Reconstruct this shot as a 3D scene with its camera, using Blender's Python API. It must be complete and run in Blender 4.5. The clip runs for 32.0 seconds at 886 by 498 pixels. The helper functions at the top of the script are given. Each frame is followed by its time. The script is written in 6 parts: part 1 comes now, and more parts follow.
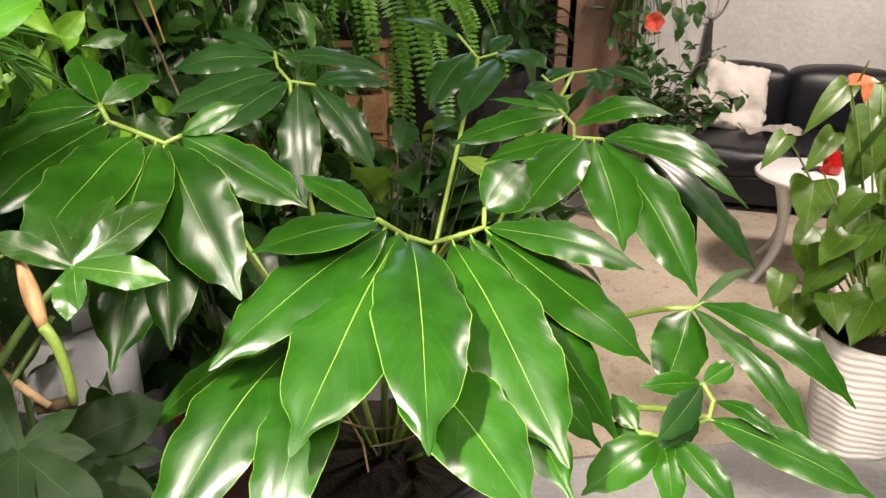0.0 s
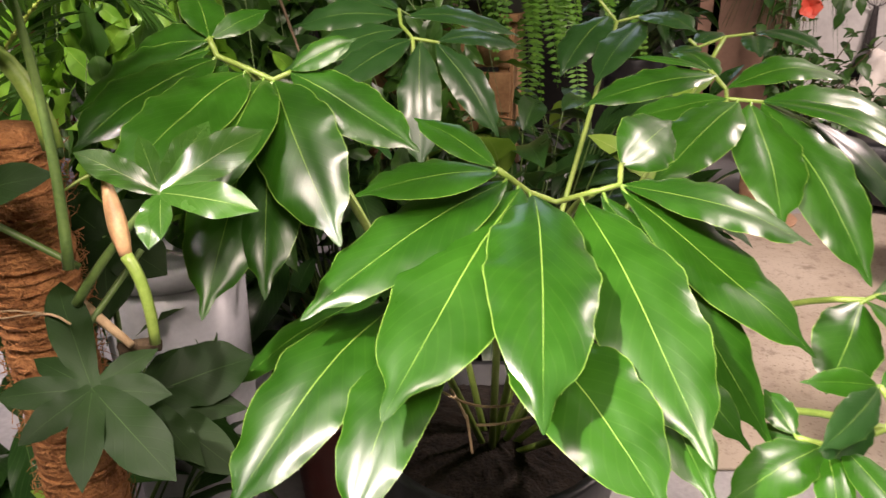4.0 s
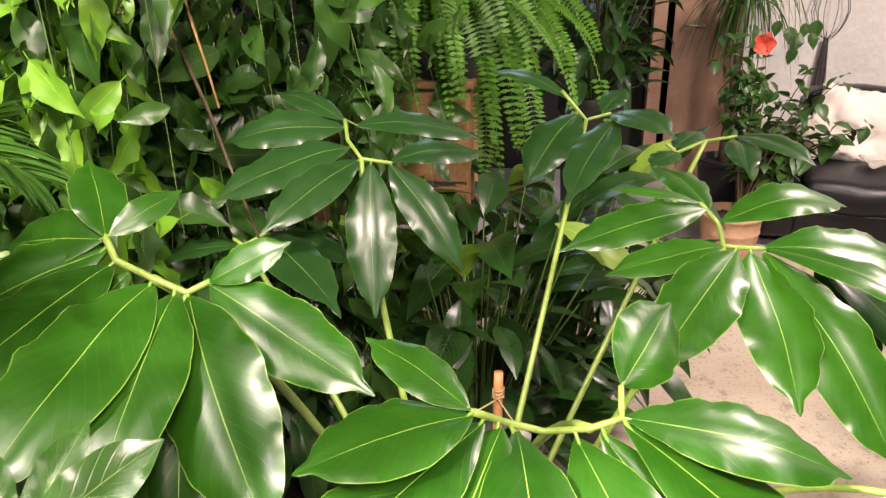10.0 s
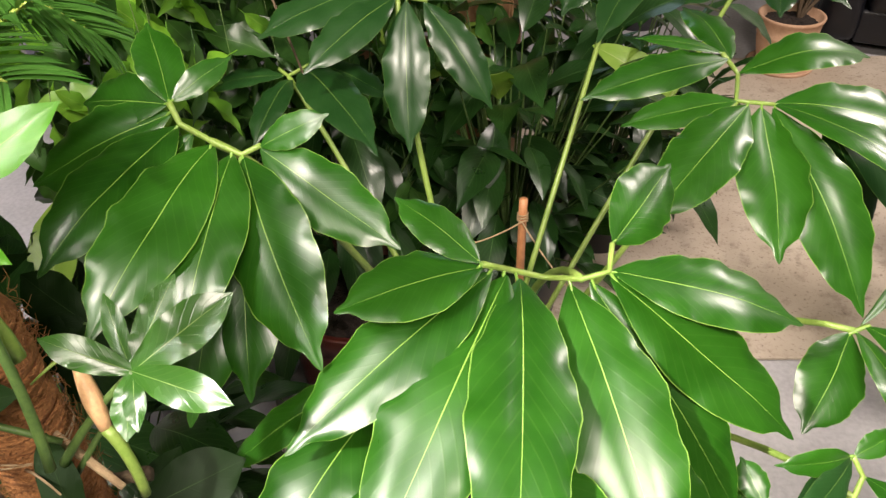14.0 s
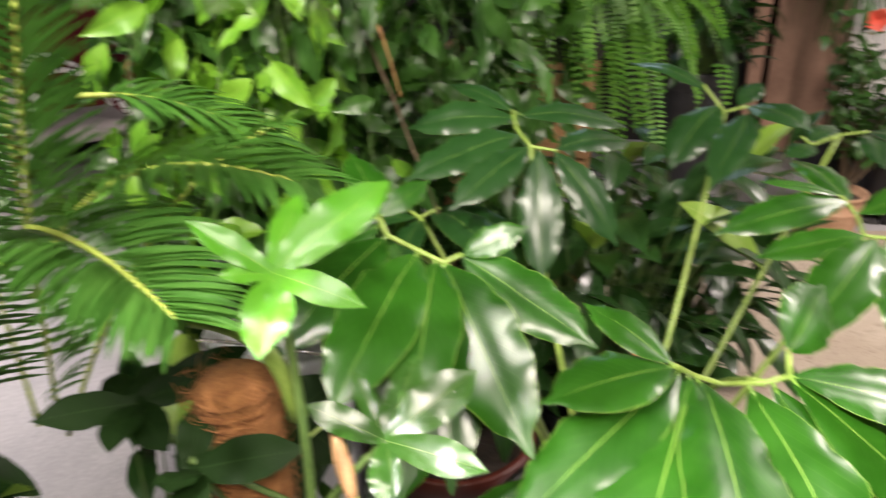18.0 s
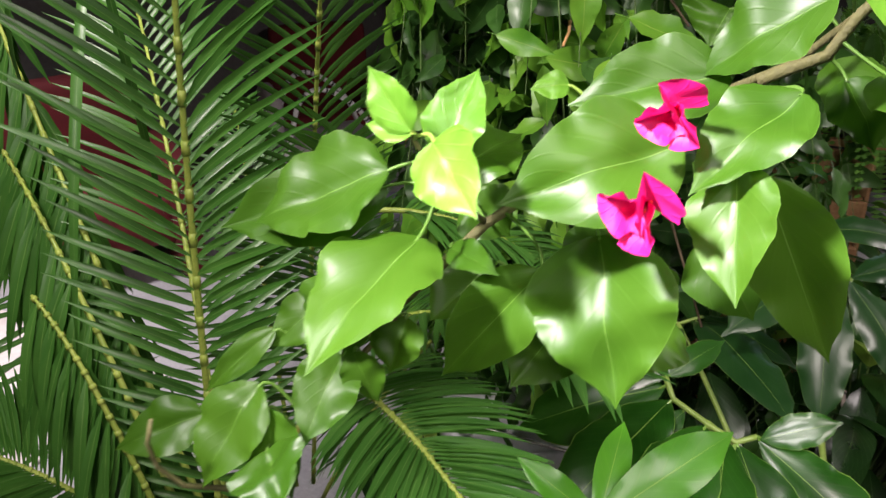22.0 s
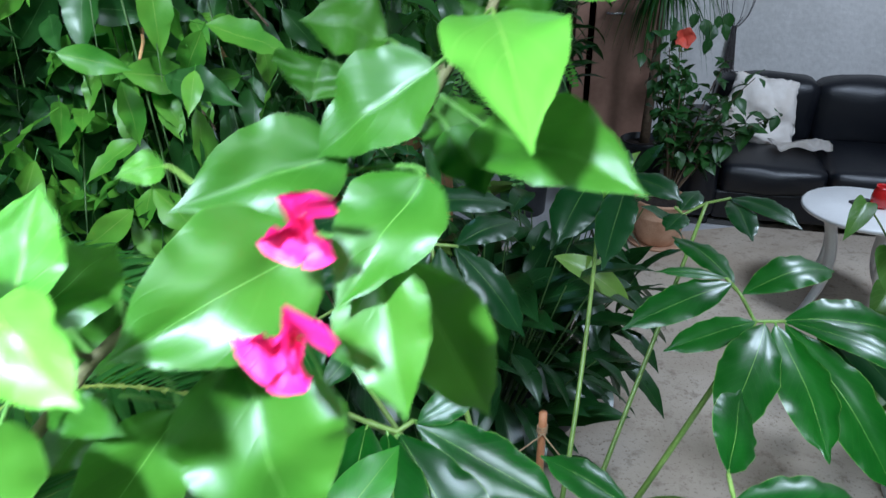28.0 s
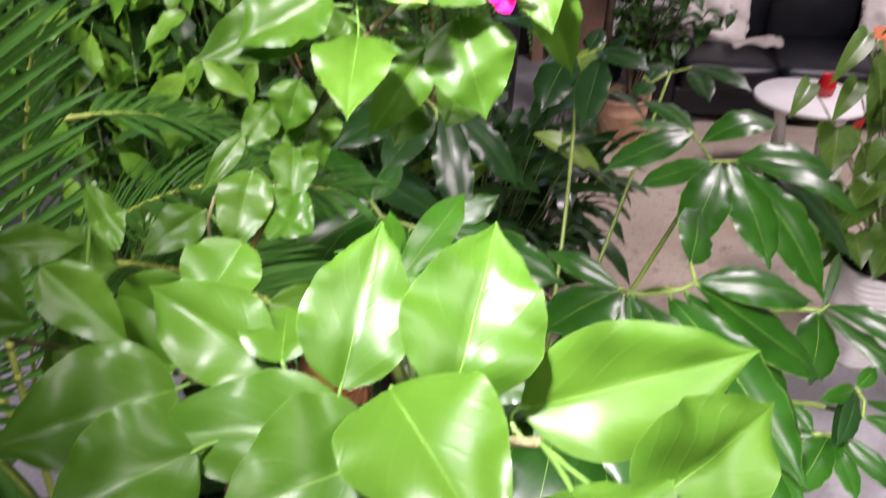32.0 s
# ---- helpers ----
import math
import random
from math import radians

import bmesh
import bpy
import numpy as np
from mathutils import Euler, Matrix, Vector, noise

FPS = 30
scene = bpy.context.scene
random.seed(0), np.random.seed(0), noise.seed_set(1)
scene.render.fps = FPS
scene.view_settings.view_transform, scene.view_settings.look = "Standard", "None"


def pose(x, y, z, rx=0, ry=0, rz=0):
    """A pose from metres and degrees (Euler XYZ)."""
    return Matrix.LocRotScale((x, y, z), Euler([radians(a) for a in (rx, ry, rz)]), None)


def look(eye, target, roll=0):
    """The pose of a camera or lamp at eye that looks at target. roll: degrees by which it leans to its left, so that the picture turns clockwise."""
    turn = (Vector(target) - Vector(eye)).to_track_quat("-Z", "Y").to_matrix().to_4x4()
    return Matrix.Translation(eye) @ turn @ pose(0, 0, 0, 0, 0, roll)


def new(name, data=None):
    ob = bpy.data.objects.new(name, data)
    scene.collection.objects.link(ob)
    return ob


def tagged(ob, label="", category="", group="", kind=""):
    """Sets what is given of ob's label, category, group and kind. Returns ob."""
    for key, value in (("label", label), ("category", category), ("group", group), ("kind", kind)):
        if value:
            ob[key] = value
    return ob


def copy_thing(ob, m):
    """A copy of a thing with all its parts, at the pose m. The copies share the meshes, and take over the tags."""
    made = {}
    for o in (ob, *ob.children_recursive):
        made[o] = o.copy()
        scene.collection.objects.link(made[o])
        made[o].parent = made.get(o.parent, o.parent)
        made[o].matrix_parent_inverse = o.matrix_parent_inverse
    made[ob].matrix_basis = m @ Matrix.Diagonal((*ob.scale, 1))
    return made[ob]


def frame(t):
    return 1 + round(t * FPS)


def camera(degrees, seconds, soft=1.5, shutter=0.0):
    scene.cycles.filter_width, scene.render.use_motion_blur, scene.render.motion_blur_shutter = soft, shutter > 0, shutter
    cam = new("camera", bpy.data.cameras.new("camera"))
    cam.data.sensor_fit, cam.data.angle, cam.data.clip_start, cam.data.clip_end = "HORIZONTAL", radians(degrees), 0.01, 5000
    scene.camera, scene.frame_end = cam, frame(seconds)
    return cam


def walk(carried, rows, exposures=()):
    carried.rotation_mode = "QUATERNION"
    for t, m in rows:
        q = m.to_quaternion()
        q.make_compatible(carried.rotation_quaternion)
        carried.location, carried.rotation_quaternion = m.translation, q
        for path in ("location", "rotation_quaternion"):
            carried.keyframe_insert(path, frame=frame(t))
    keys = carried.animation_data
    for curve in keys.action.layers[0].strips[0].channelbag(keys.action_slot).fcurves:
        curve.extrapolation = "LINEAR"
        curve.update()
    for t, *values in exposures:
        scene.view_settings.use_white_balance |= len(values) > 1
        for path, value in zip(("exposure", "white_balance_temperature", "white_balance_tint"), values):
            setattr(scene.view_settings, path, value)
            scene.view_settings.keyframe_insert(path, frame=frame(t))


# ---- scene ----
EXPOSURES = ((0.0, -0.26, 6850, 17), (4.0, -0.28, 6900, 29), (7.0, -0.33, 6600, 25), (9.0, 0.16, 7100, 28), (11.0, 0.16, 6700, 21), (13.0, -0.18, 6400, 22), (14.0, -0.33, 6600, 18), (15.5, -0.26, 6900, 24), (17.5, -0.05, 6700, 19), (18.5, -0.3, 6450, 20), (20.0, -1.0, 6350, 24), (22.0, -1.2, 6250, 22), (23.0, -1.35, 5750, 13), (25.5, -1.25, 4900, 8), (28.0, -1.1, 4700, 6), (29.0, -1.05, 5600, 13), (30.0, -0.95, 7000, 24), (31.0, -1.05, 7000, 33), (32.0, -0.8, 6000, 33))
cam = camera(61.0, 32.0, soft=1.4, shutter=0.6)
PATH = [  # seconds, place, turn
    (0.0, -0.2400, 0.1550, 1.5000, 66.97, -0.35, 1.30),
    (0.5, -0.2052, 0.1416, 1.5011, 67.04, -0.16, 3.32),
    (1.0, -0.1857, 0.1379, 1.5217, 67.19, -0.20, 3.65),
    (1.5, -0.1970, 0.1354, 1.5219, 66.97, -0.19, 4.37),
    (2.0, -0.2297, 0.1601, 1.5031, 66.88, -0.06, 6.31),
    (2.5, -0.2544, 0.1937, 1.4859, 66.93, 0.27, 8.89),
    (3.0, -0.2653, 0.2268, 1.4724, 66.93, 0.36, 10.48),
    (3.5, -0.2636, 0.2485, 1.4372, 66.90, 0.48, 11.47),
    (4.0, -0.2462, 0.2341, 1.4149, 66.92, 0.48, 10.84),
    (4.5, -0.2355, 0.2132, 1.4202, 67.00, 0.34, 9.14),
    (6.5, -0.2873, 0.2665, 1.4140, 67.15, 0.44, 8.50),
    (7.0, -0.3117, 0.3009, 1.4063, 67.01, 0.46, 8.96),
    (7.5, -0.2978, 0.3561, 1.4239, 66.98, 0.63, 9.52),
    (8.0, -0.2592, 0.4211, 1.4404, 67.32, 1.17, 11.97),
    (8.5, -0.2473, 0.4586, 1.4575, 67.70, 1.42, 13.21),
    (9.0, -0.2504, 0.4634, 1.4877, 67.66, 1.08, 11.61),
    (9.5, -0.2549, 0.4698, 1.5248, 67.66, 0.75, 7.73),
    (10.0, -0.2887, 0.4580, 1.5493, 67.57, 0.81, 7.03),
    (10.5, -0.2723, 0.4424, 1.5206, 67.09, 0.92, 8.08),
    (11.0, -0.2645, 0.4327, 1.5291, 67.37, 0.85, 6.99),
    (11.5, -0.2631, 0.4277, 1.5384, 67.46, 0.73, 6.18),
    (12.0, -0.2674, 0.4229, 1.5447, 66.16, 0.80, 6.44),
    (12.5, -0.2655, 0.4232, 1.5641, 61.76, 0.95, 8.14),
    (13.0, -0.2505, 0.4281, 1.6068, 54.91, 1.18, 10.44),
    (13.5, -0.2566, 0.4226, 1.6599, 51.75, 1.43, 11.17),
    (14.0, -0.2524, 0.4115, 1.6670, 51.34, 1.38, 10.82),
    (14.5, -0.2773, 0.3942, 1.6690, 52.60, 1.04, 9.49),
    (15.0, -0.3254, 0.3534, 1.6478, 60.90, 0.71, 8.87),
    (15.5, -0.3430, 0.2997, 1.6210, 64.08, 0.67, 5.47),
    (17.5, -0.3790, 0.2855, 1.5890, 64.75, 0.76, 5.86),
    (18.0, -0.4156, 0.2742, 1.6434, 64.79, 1.15, 12.74),
    (18.5, -0.4344, 0.2544, 1.6761, 65.21, 1.73, 21.44),
    (19.0, -0.4868, 0.2323, 1.7264, 64.75, 1.69, 22.34),
    (19.5, -0.5322, 0.2283, 1.7488, 64.83, 1.31, 23.50),
    (20.0, -0.5643, 0.2263, 1.7630, 65.06, 1.56, 24.67),
    (20.5, -0.5806, 0.2069, 1.7807, 65.11, 1.53, 26.46),
    (21.0, -0.5681, 0.2181, 1.8044, 65.39, 1.57, 27.23),
    (21.5, -0.5492, 0.2666, 1.8071, 65.65, 1.52, 27.71),
    (22.0, -0.5365, 0.3299, 1.7822, 65.58, 1.61, 29.39),
    (22.5, -0.5274, 0.3496, 1.7811, 65.86, 1.92, 32.93),
    (23.0, -0.5223, 0.3496, 1.7772, 66.22, 2.08, 37.06),
    (23.5, -0.5108, 0.3626, 1.7734, 66.44, 2.31, 39.01),
    (24.0, -0.5337, 0.3807, 1.7679, 65.15, 1.95, 27.82),
    (24.5, -0.5455, 0.3955, 1.7668, 64.81, 1.70, 20.15),
    (25.0, -0.5392, 0.3942, 1.7935, 64.98, 1.28, 14.65),
    (25.5, -0.5286, 0.3987, 1.8077, 65.02, 0.91, 10.48),
    (27.5, -0.5229, 0.3832, 1.8278, 64.66, 0.94, 0.00),
    (28.0, -0.5510, 0.3739, 1.8026, 64.05, 0.17, -0.92),
    (28.5, -0.5887, 0.3305, 1.7934, 63.87, -0.14, -1.52),
    (29.0, -0.6070, 0.2610, 1.7992, 64.21, -0.04, -2.39),
    (29.5, -0.6201, 0.1965, 1.8083, 64.49, -0.05, -3.76),
    (30.0, -0.6271, 0.1649, 1.8078, 64.38, -0.04, -4.97),
    (30.5, -0.6652, 0.1366, 1.8003, 64.18, -0.23, -5.41),
    (31.0, -0.6521, 0.1376, 1.7932, 63.90, -0.10, -5.86),
    (31.5, -0.6420, 0.1351, 1.7979, 63.34, 0.04, -6.03),
    (32.0, -0.6459, 0.1363, 1.7935, 58.03, 0.30, -4.44),
]
walk(cam, [(t, pose(*row)) for t, *row in PATH], EXPOSURES)
# ---- end of path ----

# ---- world and lamps ----
world = bpy.data.worlds.new("world")
scene.world = world
world.use_nodes = True
world.node_tree.nodes["Background"].inputs[0].default_value = (0.55, 0.62, 0.72, 1)
world.node_tree.nodes["Background"].inputs[1].default_value = 0.001


def lamp(name, eye, target, size, power, colour):
    data = bpy.data.lights.new(name, "AREA")
    data.shape, data.size, data.energy, data.color = "DISK", size, power, colour
    ob = new(name, data)
    ob.matrix_world = look(eye, target)
    return ob


grow = lamp("grow_lamp", (-0.78, 0.18, 2.11), (-0.528, 0.415, 1.69), 0.05, 8.8, (1.0, 0.95, 0.87))
grow.data.spread = radians(57)
ceiling = lamp("ceiling_lamp", (0.25, -0.60, 2.85), (0.06, 1.18, 1.0), 0.85, 38, (1.0, 0.92, 0.78))
ceiling.data.spread = radians(98)
lamp("sofa_lamp", (1.9, 2.6, 3.1), (1.5, 3.7, 0.0), 0.6, 142, (1.0, 0.91, 0.82))
# Unseen lamp added to brighten the fig and the palm.
fig_light = lamp("fig_fill", (-1.05, 0.35, 2.75), (-1.12, 1.35, 1.55), 0.30, 19, (1.0, 0.94, 0.80))
fig_light.data.spread = radians(82)
# Cool source added out of view for bluish glints on leaves; no window there.
lamp("rear_cool_light", (-0.5, 5.2, 2.95), (-0.4, 1.6, 1.1), 0.9, 7, (0.62, 0.81, 1.0))
# Unseen lamp added to whiten the pale rug on the far side.
far = lamp("far_fill", (-3.7, 1.8, 2.9), (-3.72, 1.65, 0.0), 0.5, 62, (1.0, 0.95, 0.90))
far.data.spread = radians(84)

# ---- materials ----
def nodes_of(name):
    m = bpy.data.materials.new(name)
    m.use_nodes = True
    t = m.node_tree
    return m, t, t.nodes["Principled BSDF"], t.nodes["Material Output"]


def link(t, a, b):
    t.links.new(a, b)


def math_node(t, op, a, b=None, c=None, clamp=False):
    n = t.nodes.new("ShaderNodeMath")
    n.operation, n.use_clamp = op, clamp
    for i, v in enumerate((a, b, c)):
        if v is None:
            continue
        if isinstance(v, (int, float)):
            n.inputs[i].default_value = v
        else:
            link(t, v, n.inputs[i])
    return n.outputs[0]


def mix_colour(t, fac, a, b, blend="MIX"):
    n = t.nodes.new("ShaderNodeMix")
    n.data_type, n.blend_type = "RGBA", blend
    for sock, v in ((n.inputs[0], fac), (n.inputs[6], a), (n.inputs[7], b)):
        if isinstance(v, (int, float)):
            sock.default_value = v
        elif isinstance(v, tuple):
            sock.default_value = (*v, 1)
        else:
            link(t, v, sock)
    return n.outputs[2]


def noise_tex(t, scale, detail=4.0, rough=0.55, coords="Object"):
    c = t.nodes.new("ShaderNodeTexCoord")
    n = t.nodes.new("ShaderNodeTexNoise")
    n.inputs["Scale"].default_value, n.inputs["Detail"].default_value, n.inputs["Roughness"].default_value = scale, detail, rough
    link(t, c.outputs[coords], n.inputs["Vector"])
    return n.outputs["Fac"]


def ramp(t, fac, lo, hi):
    n = t.nodes.new("ShaderNodeMapRange")
    n.inputs["From Min"].default_value, n.inputs["From Max"].default_value = lo, hi
    n.interpolation_type = "SMOOTHSTEP"
    link(t, fac, n.inputs["Value"])
    return n.outputs[0]


def add_bump(t, bsdf, height, strength, distance=0.002):
    n = t.nodes.new("ShaderNodeBump")
    n.inputs["Strength"].default_value, n.inputs["Distance"].default_value = strength, distance
    link(t, height, n.inputs["Height"])
    link(t, n.outputs[0], bsdf.inputs["Normal"])


def surface(name, dark, light, scale, rough=0.6, metal=0.0, bump=0.3, fine=None, distance=0.002, coat=0.0):
    """A plain material with a two-scale mottling and a fine relief."""
    m, t, p, out = nodes_of(name)
    big = noise_tex(t, scale, 3)
    small = noise_tex(t, fine or scale * 9, 5)
    fac = math_node(t, "MULTIPLY_ADD", small, 0.45, math_node(t, "MULTIPLY", big, 0.55))
    link(t, mix_colour(t, ramp(t, fac, 0.3, 0.7), dark, light), p.inputs["Base Color"])
    p.inputs["Metallic"].default_value, p.inputs["Coat Weight"].default_value = metal, coat
    link(t, math_node(t, "MULTIPLY_ADD", small, 0.2, rough - 0.1), p.inputs["Roughness"])
    add_bump(t, p, small, bump, distance)
    return m


def leaf_material(name, dark, light, rib, rough=0.3, through_light=0.15, rib_width=0.03, veins=16.0, vein_bump=0.25, edge=0.0, coat=0.0, slant=0.9, vein_tint=0.05, glow=0.35, pebble=0.0, spread=0.16, shine=0.40):
    """A leaf: midrib and margin by the blade's own coordinates (across, along), side veins as relief, mottling, some light let through."""
    m, t, p, out = nodes_of(name)
    uv = t.nodes.new("ShaderNodeUVMap")
    sep = t.nodes.new("ShaderNodeSeparateXYZ")
    link(t, uv.outputs[0], sep.inputs[0])
    across = math_node(t, "ABSOLUTE", math_node(t, "MULTIPLY_ADD", sep.outputs[0], 2.0, -1.0))
    along = sep.outputs[1]
    width = math_node(t, "MULTIPLY_ADD", along, -rib_width * 0.75, rib_width)
    ribmask = math_node(t, "SUBTRACT", 1.0, math_node(t, "SMOOTH_MIN", math_node(t, "DIVIDE", across, width), 1.0, 0.3), clamp=True)
    ribmask = ramp(t, ribmask, 0.0, 0.45)
    wave = math_node(t, "SINE", math_node(t, "MULTIPLY", math_node(t, "MULTIPLY_ADD", across, -slant * 0.28, along), veins * 6.283))
    vein = ramp(t, wave, 0.8, 1.0)
    info = t.nodes.new("ShaderNodeObjectInfo")
    mott = noise_tex(t, 22.0, 4)
    fine = noise_tex(t, 260.0, 3)
    geo = t.nodes.new("ShaderNodeNewGeometry")
    own = math_node(t, "FRACT", math_node(t, "ADD", info.outputs["Random"], geo.outputs["Random Per Island"]))
    fac = math_node(t, "MULTIPLY_ADD", own, 0.55, math_node(t, "MULTIPLY", ramp(t, mott, 0.3, 0.7), 0.45))
    col = mix_colour(t, fac, dark, light)
    col = mix_colour(t, math_node(t, "MULTIPLY", vein, vein_tint), col, rib)
    col = mix_colour(t, math_node(t, "MULTIPLY", ribmask, 0.9), col, rib)
    if edge:
        col = mix_colour(t, math_node(t, "MULTIPLY", ramp(t, across, 0.965, 0.995), edge), col, rib)
    link(t, col, p.inputs["Base Color"])
    p.inputs["Specular IOR Level"].default_value = shine
    link(t, math_node(t, "MULTIPLY_ADD", mott, spread, rough - spread / 2), p.inputs["Roughness"])
    p.inputs["Coat Weight"].default_value, p.inputs["Coat Roughness"].default_value = coat, 0.27
    height = math_node(t, "MULTIPLY_ADD", fine, 0.10, math_node(t, "MULTIPLY", vein, 0.35))
    height = math_node(t, "SUBTRACT", height, math_node(t, "MULTIPLY", ribmask, 0.6))
    if pebble:
        height = math_node(t, "MULTIPLY_ADD", noise_tex(t, 75.0, 4, 0.6), pebble, height)
        height = math_node(t, "MULTIPLY_ADD", noise_tex(t, 24.0, 2, 0.5), pebble * 0.8, height)
    add_bump(t, p, height, vein_bump, 0.0005)
    if through_light:
        tr = t.nodes.new("ShaderNodeBsdfTranslucent")
        link(t, mix_colour(t, glow, col, (0.26, 0.72, 0.03)), tr.inputs["Color"])
        mx = t.nodes.new("ShaderNodeMixShader")
        mx.inputs[0].default_value = through_light
        link(t, p.outputs[0], mx.inputs[1])
        link(t, tr.outputs[0], mx.inputs[2])
        link(t, mx.outputs[0], out.inputs["Surface"])
    return m


GLOSSY = leaf_material("glossy_leaf", (0.006, 0.046, 0.002), (0.019, 0.100, 0.005), (0.20, 0.36, 0.06), 0.33, 0.08, 0.022, 15, 0.30, 0.75, 0.40, 0.9, 0.03, pebble=0.8, spread=0.22)
# Dimmer copy of the glossy leaf; shade on rear leaflets is in the colour.
GLOSSY_SHADED = leaf_material("shaded_glossy_leaf", (0.007, 0.034, 0.007), (0.014, 0.056, 0.011), (0.14, 0.24, 0.05), 0.34, 0.05, 0.022, 15, 0.36, 0.35, 0.25, 0.9, 0.02, pebble=0.5, spread=0.18)
STALK = surface("green_stalk", (0.15, 0.25, 0.04), (0.25, 0.35, 0.075), 30, 0.4, bump=0.1)
DARK_STALK = surface("dark_stalk", (0.05, 0.10, 0.025), (0.10, 0.17, 0.04), 30, 0.45, bump=0.1)
LOBED = leaf_material("lobed_leaf", (0.020, 0.078, 0.009), (0.036, 0.115, 0.016), (0.22, 0.34, 0.09), 0.26, 0.1, 0.04, 9, 0.4, 0.2, 0.15)
LOBED_YOUNG = leaf_material("young_lobed_leaf", (0.050, 0.225, 0.008), (0.085, 0.300, 0.016), (0.26, 0.45, 0.06), 0.36, 0.20, 0.030, 9, 0.2, 0.2, 0.15)
# Dark green leaf; missing shade low on the plant is also in this colour.
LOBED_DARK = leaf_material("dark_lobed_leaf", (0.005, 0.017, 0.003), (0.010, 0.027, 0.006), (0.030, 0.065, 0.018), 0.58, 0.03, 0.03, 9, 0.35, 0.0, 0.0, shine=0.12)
BOUG = leaf_material("bougainvillea_leaf", (0.024, 0.076, 0.004), (0.052, 0.126, 0.008), (0.12, 0.24, 0.04), 0.42, 0.22, 0.014, 6, 0.24, 0.25, 0.03, 1.6, 0.03, pebble=0.35, shine=0.28)
BOUG_YOUNG = leaf_material("young_bougainvillea_leaf", (0.085, 0.24, 0.018), (0.14, 0.32, 0.028), (0.30, 0.45, 0.08), 0.40, 0.30, 0.018, 5, 0.5, 0.15, 0.06, 1.6, 0.06, pebble=0.3, shine=0.32)
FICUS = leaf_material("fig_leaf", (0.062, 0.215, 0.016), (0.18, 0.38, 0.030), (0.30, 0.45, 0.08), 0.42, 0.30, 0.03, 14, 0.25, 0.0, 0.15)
# Darker copy of the fig leaf; the crown's inner shade is in its colour.
FICUS_SHADED = leaf_material("shaded_fig_leaf", (0.008, 0.034, 0.006), (0.042, 0.118, 0.018), (0.09, 0.17, 0.05), 0.36, 0.12, 0.03, 14, 0.25, 0.0, 0.1)
PALM = leaf_material("palm_leaf", (0.028, 0.105, 0.014), (0.060, 0.175, 0.026), (0.14, 0.26, 0.06), 0.36, 0.12, 0.08, 1, 0.05)
PALM_RIB = surface("palm_rib", (0.20, 0.29, 0.04), (0.40, 0.48, 0.09), 25, 0.45, bump=0.2)
FERN = leaf_material("fern_leaf", (0.055, 0.19, 0.024), (0.14, 0.32, 0.040), (0.18, 0.32, 0.08), 0.45, 0.22, 0.05, 1, 0.1)
LILY = leaf_material("peace_lily_leaf", (0.007, 0.032, 0.006), (0.016, 0.055, 0.010), (0.07, 0.15, 0.04), 0.3, 0.06, 0.035, 11, 0.7, 0.0, 0.2, 1.3, 0.25)
LILY_PALE = leaf_material("pale_lily_leaf", (0.16, 0.30, 0.035), (0.24, 0.38, 0.06), (0.36, 0.46, 0.14), 0.35, 0.2, 0.04, 11, 0.5)
ANTH = leaf_material("anthurium_leaf", (0.050, 0.125, 0.012), (0.095, 0.195, 0.020), (0.25, 0.36, 0.09), 0.36, 0.12, 0.025, 6, 0.8, 0.0, 0.12, 1.5, 0.14)
ROSELEAF = leaf_material("hibiscus_leaf", (0.016, 0.056, 0.011), (0.038, 0.105, 0.019), (0.12, 0.22, 0.06), 0.4, 0.1, 0.03, 8, 0.3)
MAGENTA = leaf_material("magenta_bract", (0.74, 0.010, 0.17), (0.86, 0.022, 0.27), (0.60, 0.01, 0.12), 0.5, 0.35, 0.02, 7, 0.7, 0.0, glow=0.0)
RED_BRACT = leaf_material("red_spathe", (0.55, 0.02, 0.02), (0.68, 0.05, 0.03), (0.5, 0.02, 0.02), 0.25, 0.05, 0.02, 5, 0.5, 0.0, 0.4, glow=0.0)
ORANGE_BRACT = leaf_material("orange_spathe", (0.78, 0.20, 0.09), (0.85, 0.32, 0.14), (0.8, 0.4, 0.15), 0.3, 0.1, 0.02, 5, 0.4, glow=0.0)
CORAL = leaf_material("coral_petal", (0.80, 0.10, 0.06), (0.88, 0.2, 0.12), (0.8, 0.12, 0.08), 0.5, 0.3, 0.02, 6, 0.4, glow=0.0)
SHEATH = surface("sheath", (0.55, 0.30, 0.16), (0.70, 0.46, 0.22), 40, 0.45, bump=0.3)
BARK = surface("bark", (0.055, 0.036, 0.02), (0.13, 0.09, 0.05), 45, 0.8, bump=0.8)
TWIG = surface("green_brown_twig", (0.09, 0.085, 0.03), (0.16, 0.15, 0.055), 45, 0.7, bump=0.6)
ORANGE_TWIG = surface("bare_twig", (0.42, 0.22, 0.08), (0.55, 0.33, 0.14), 45, 0.7, bump=0.6)
COIR = surface("coir", (0.22, 0.085, 0.025), (0.47, 0.21, 0.07), 60, 0.95, bump=1.0, fine=300, distance=0.006)
# Dark soil; the shadow of the leaves above is added to its colour.
SOIL = surface("potting_soil", (0.010, 0.007, 0.005), (0.036, 0.024, 0.016), 40, 0.95, bump=1.0, fine=160, distance=0.008)
RED_GLASS = surface("red_glass", (0.50, 0.012, 0.012), (0.62, 0.02, 0.018), 8, 0.15, bump=0.03, coat=0.6)
MAROON = surface("maroon_glaze", (0.075, 0.014, 0.010), (0.12, 0.026, 0.016), 9, 0.4, bump=0.1)
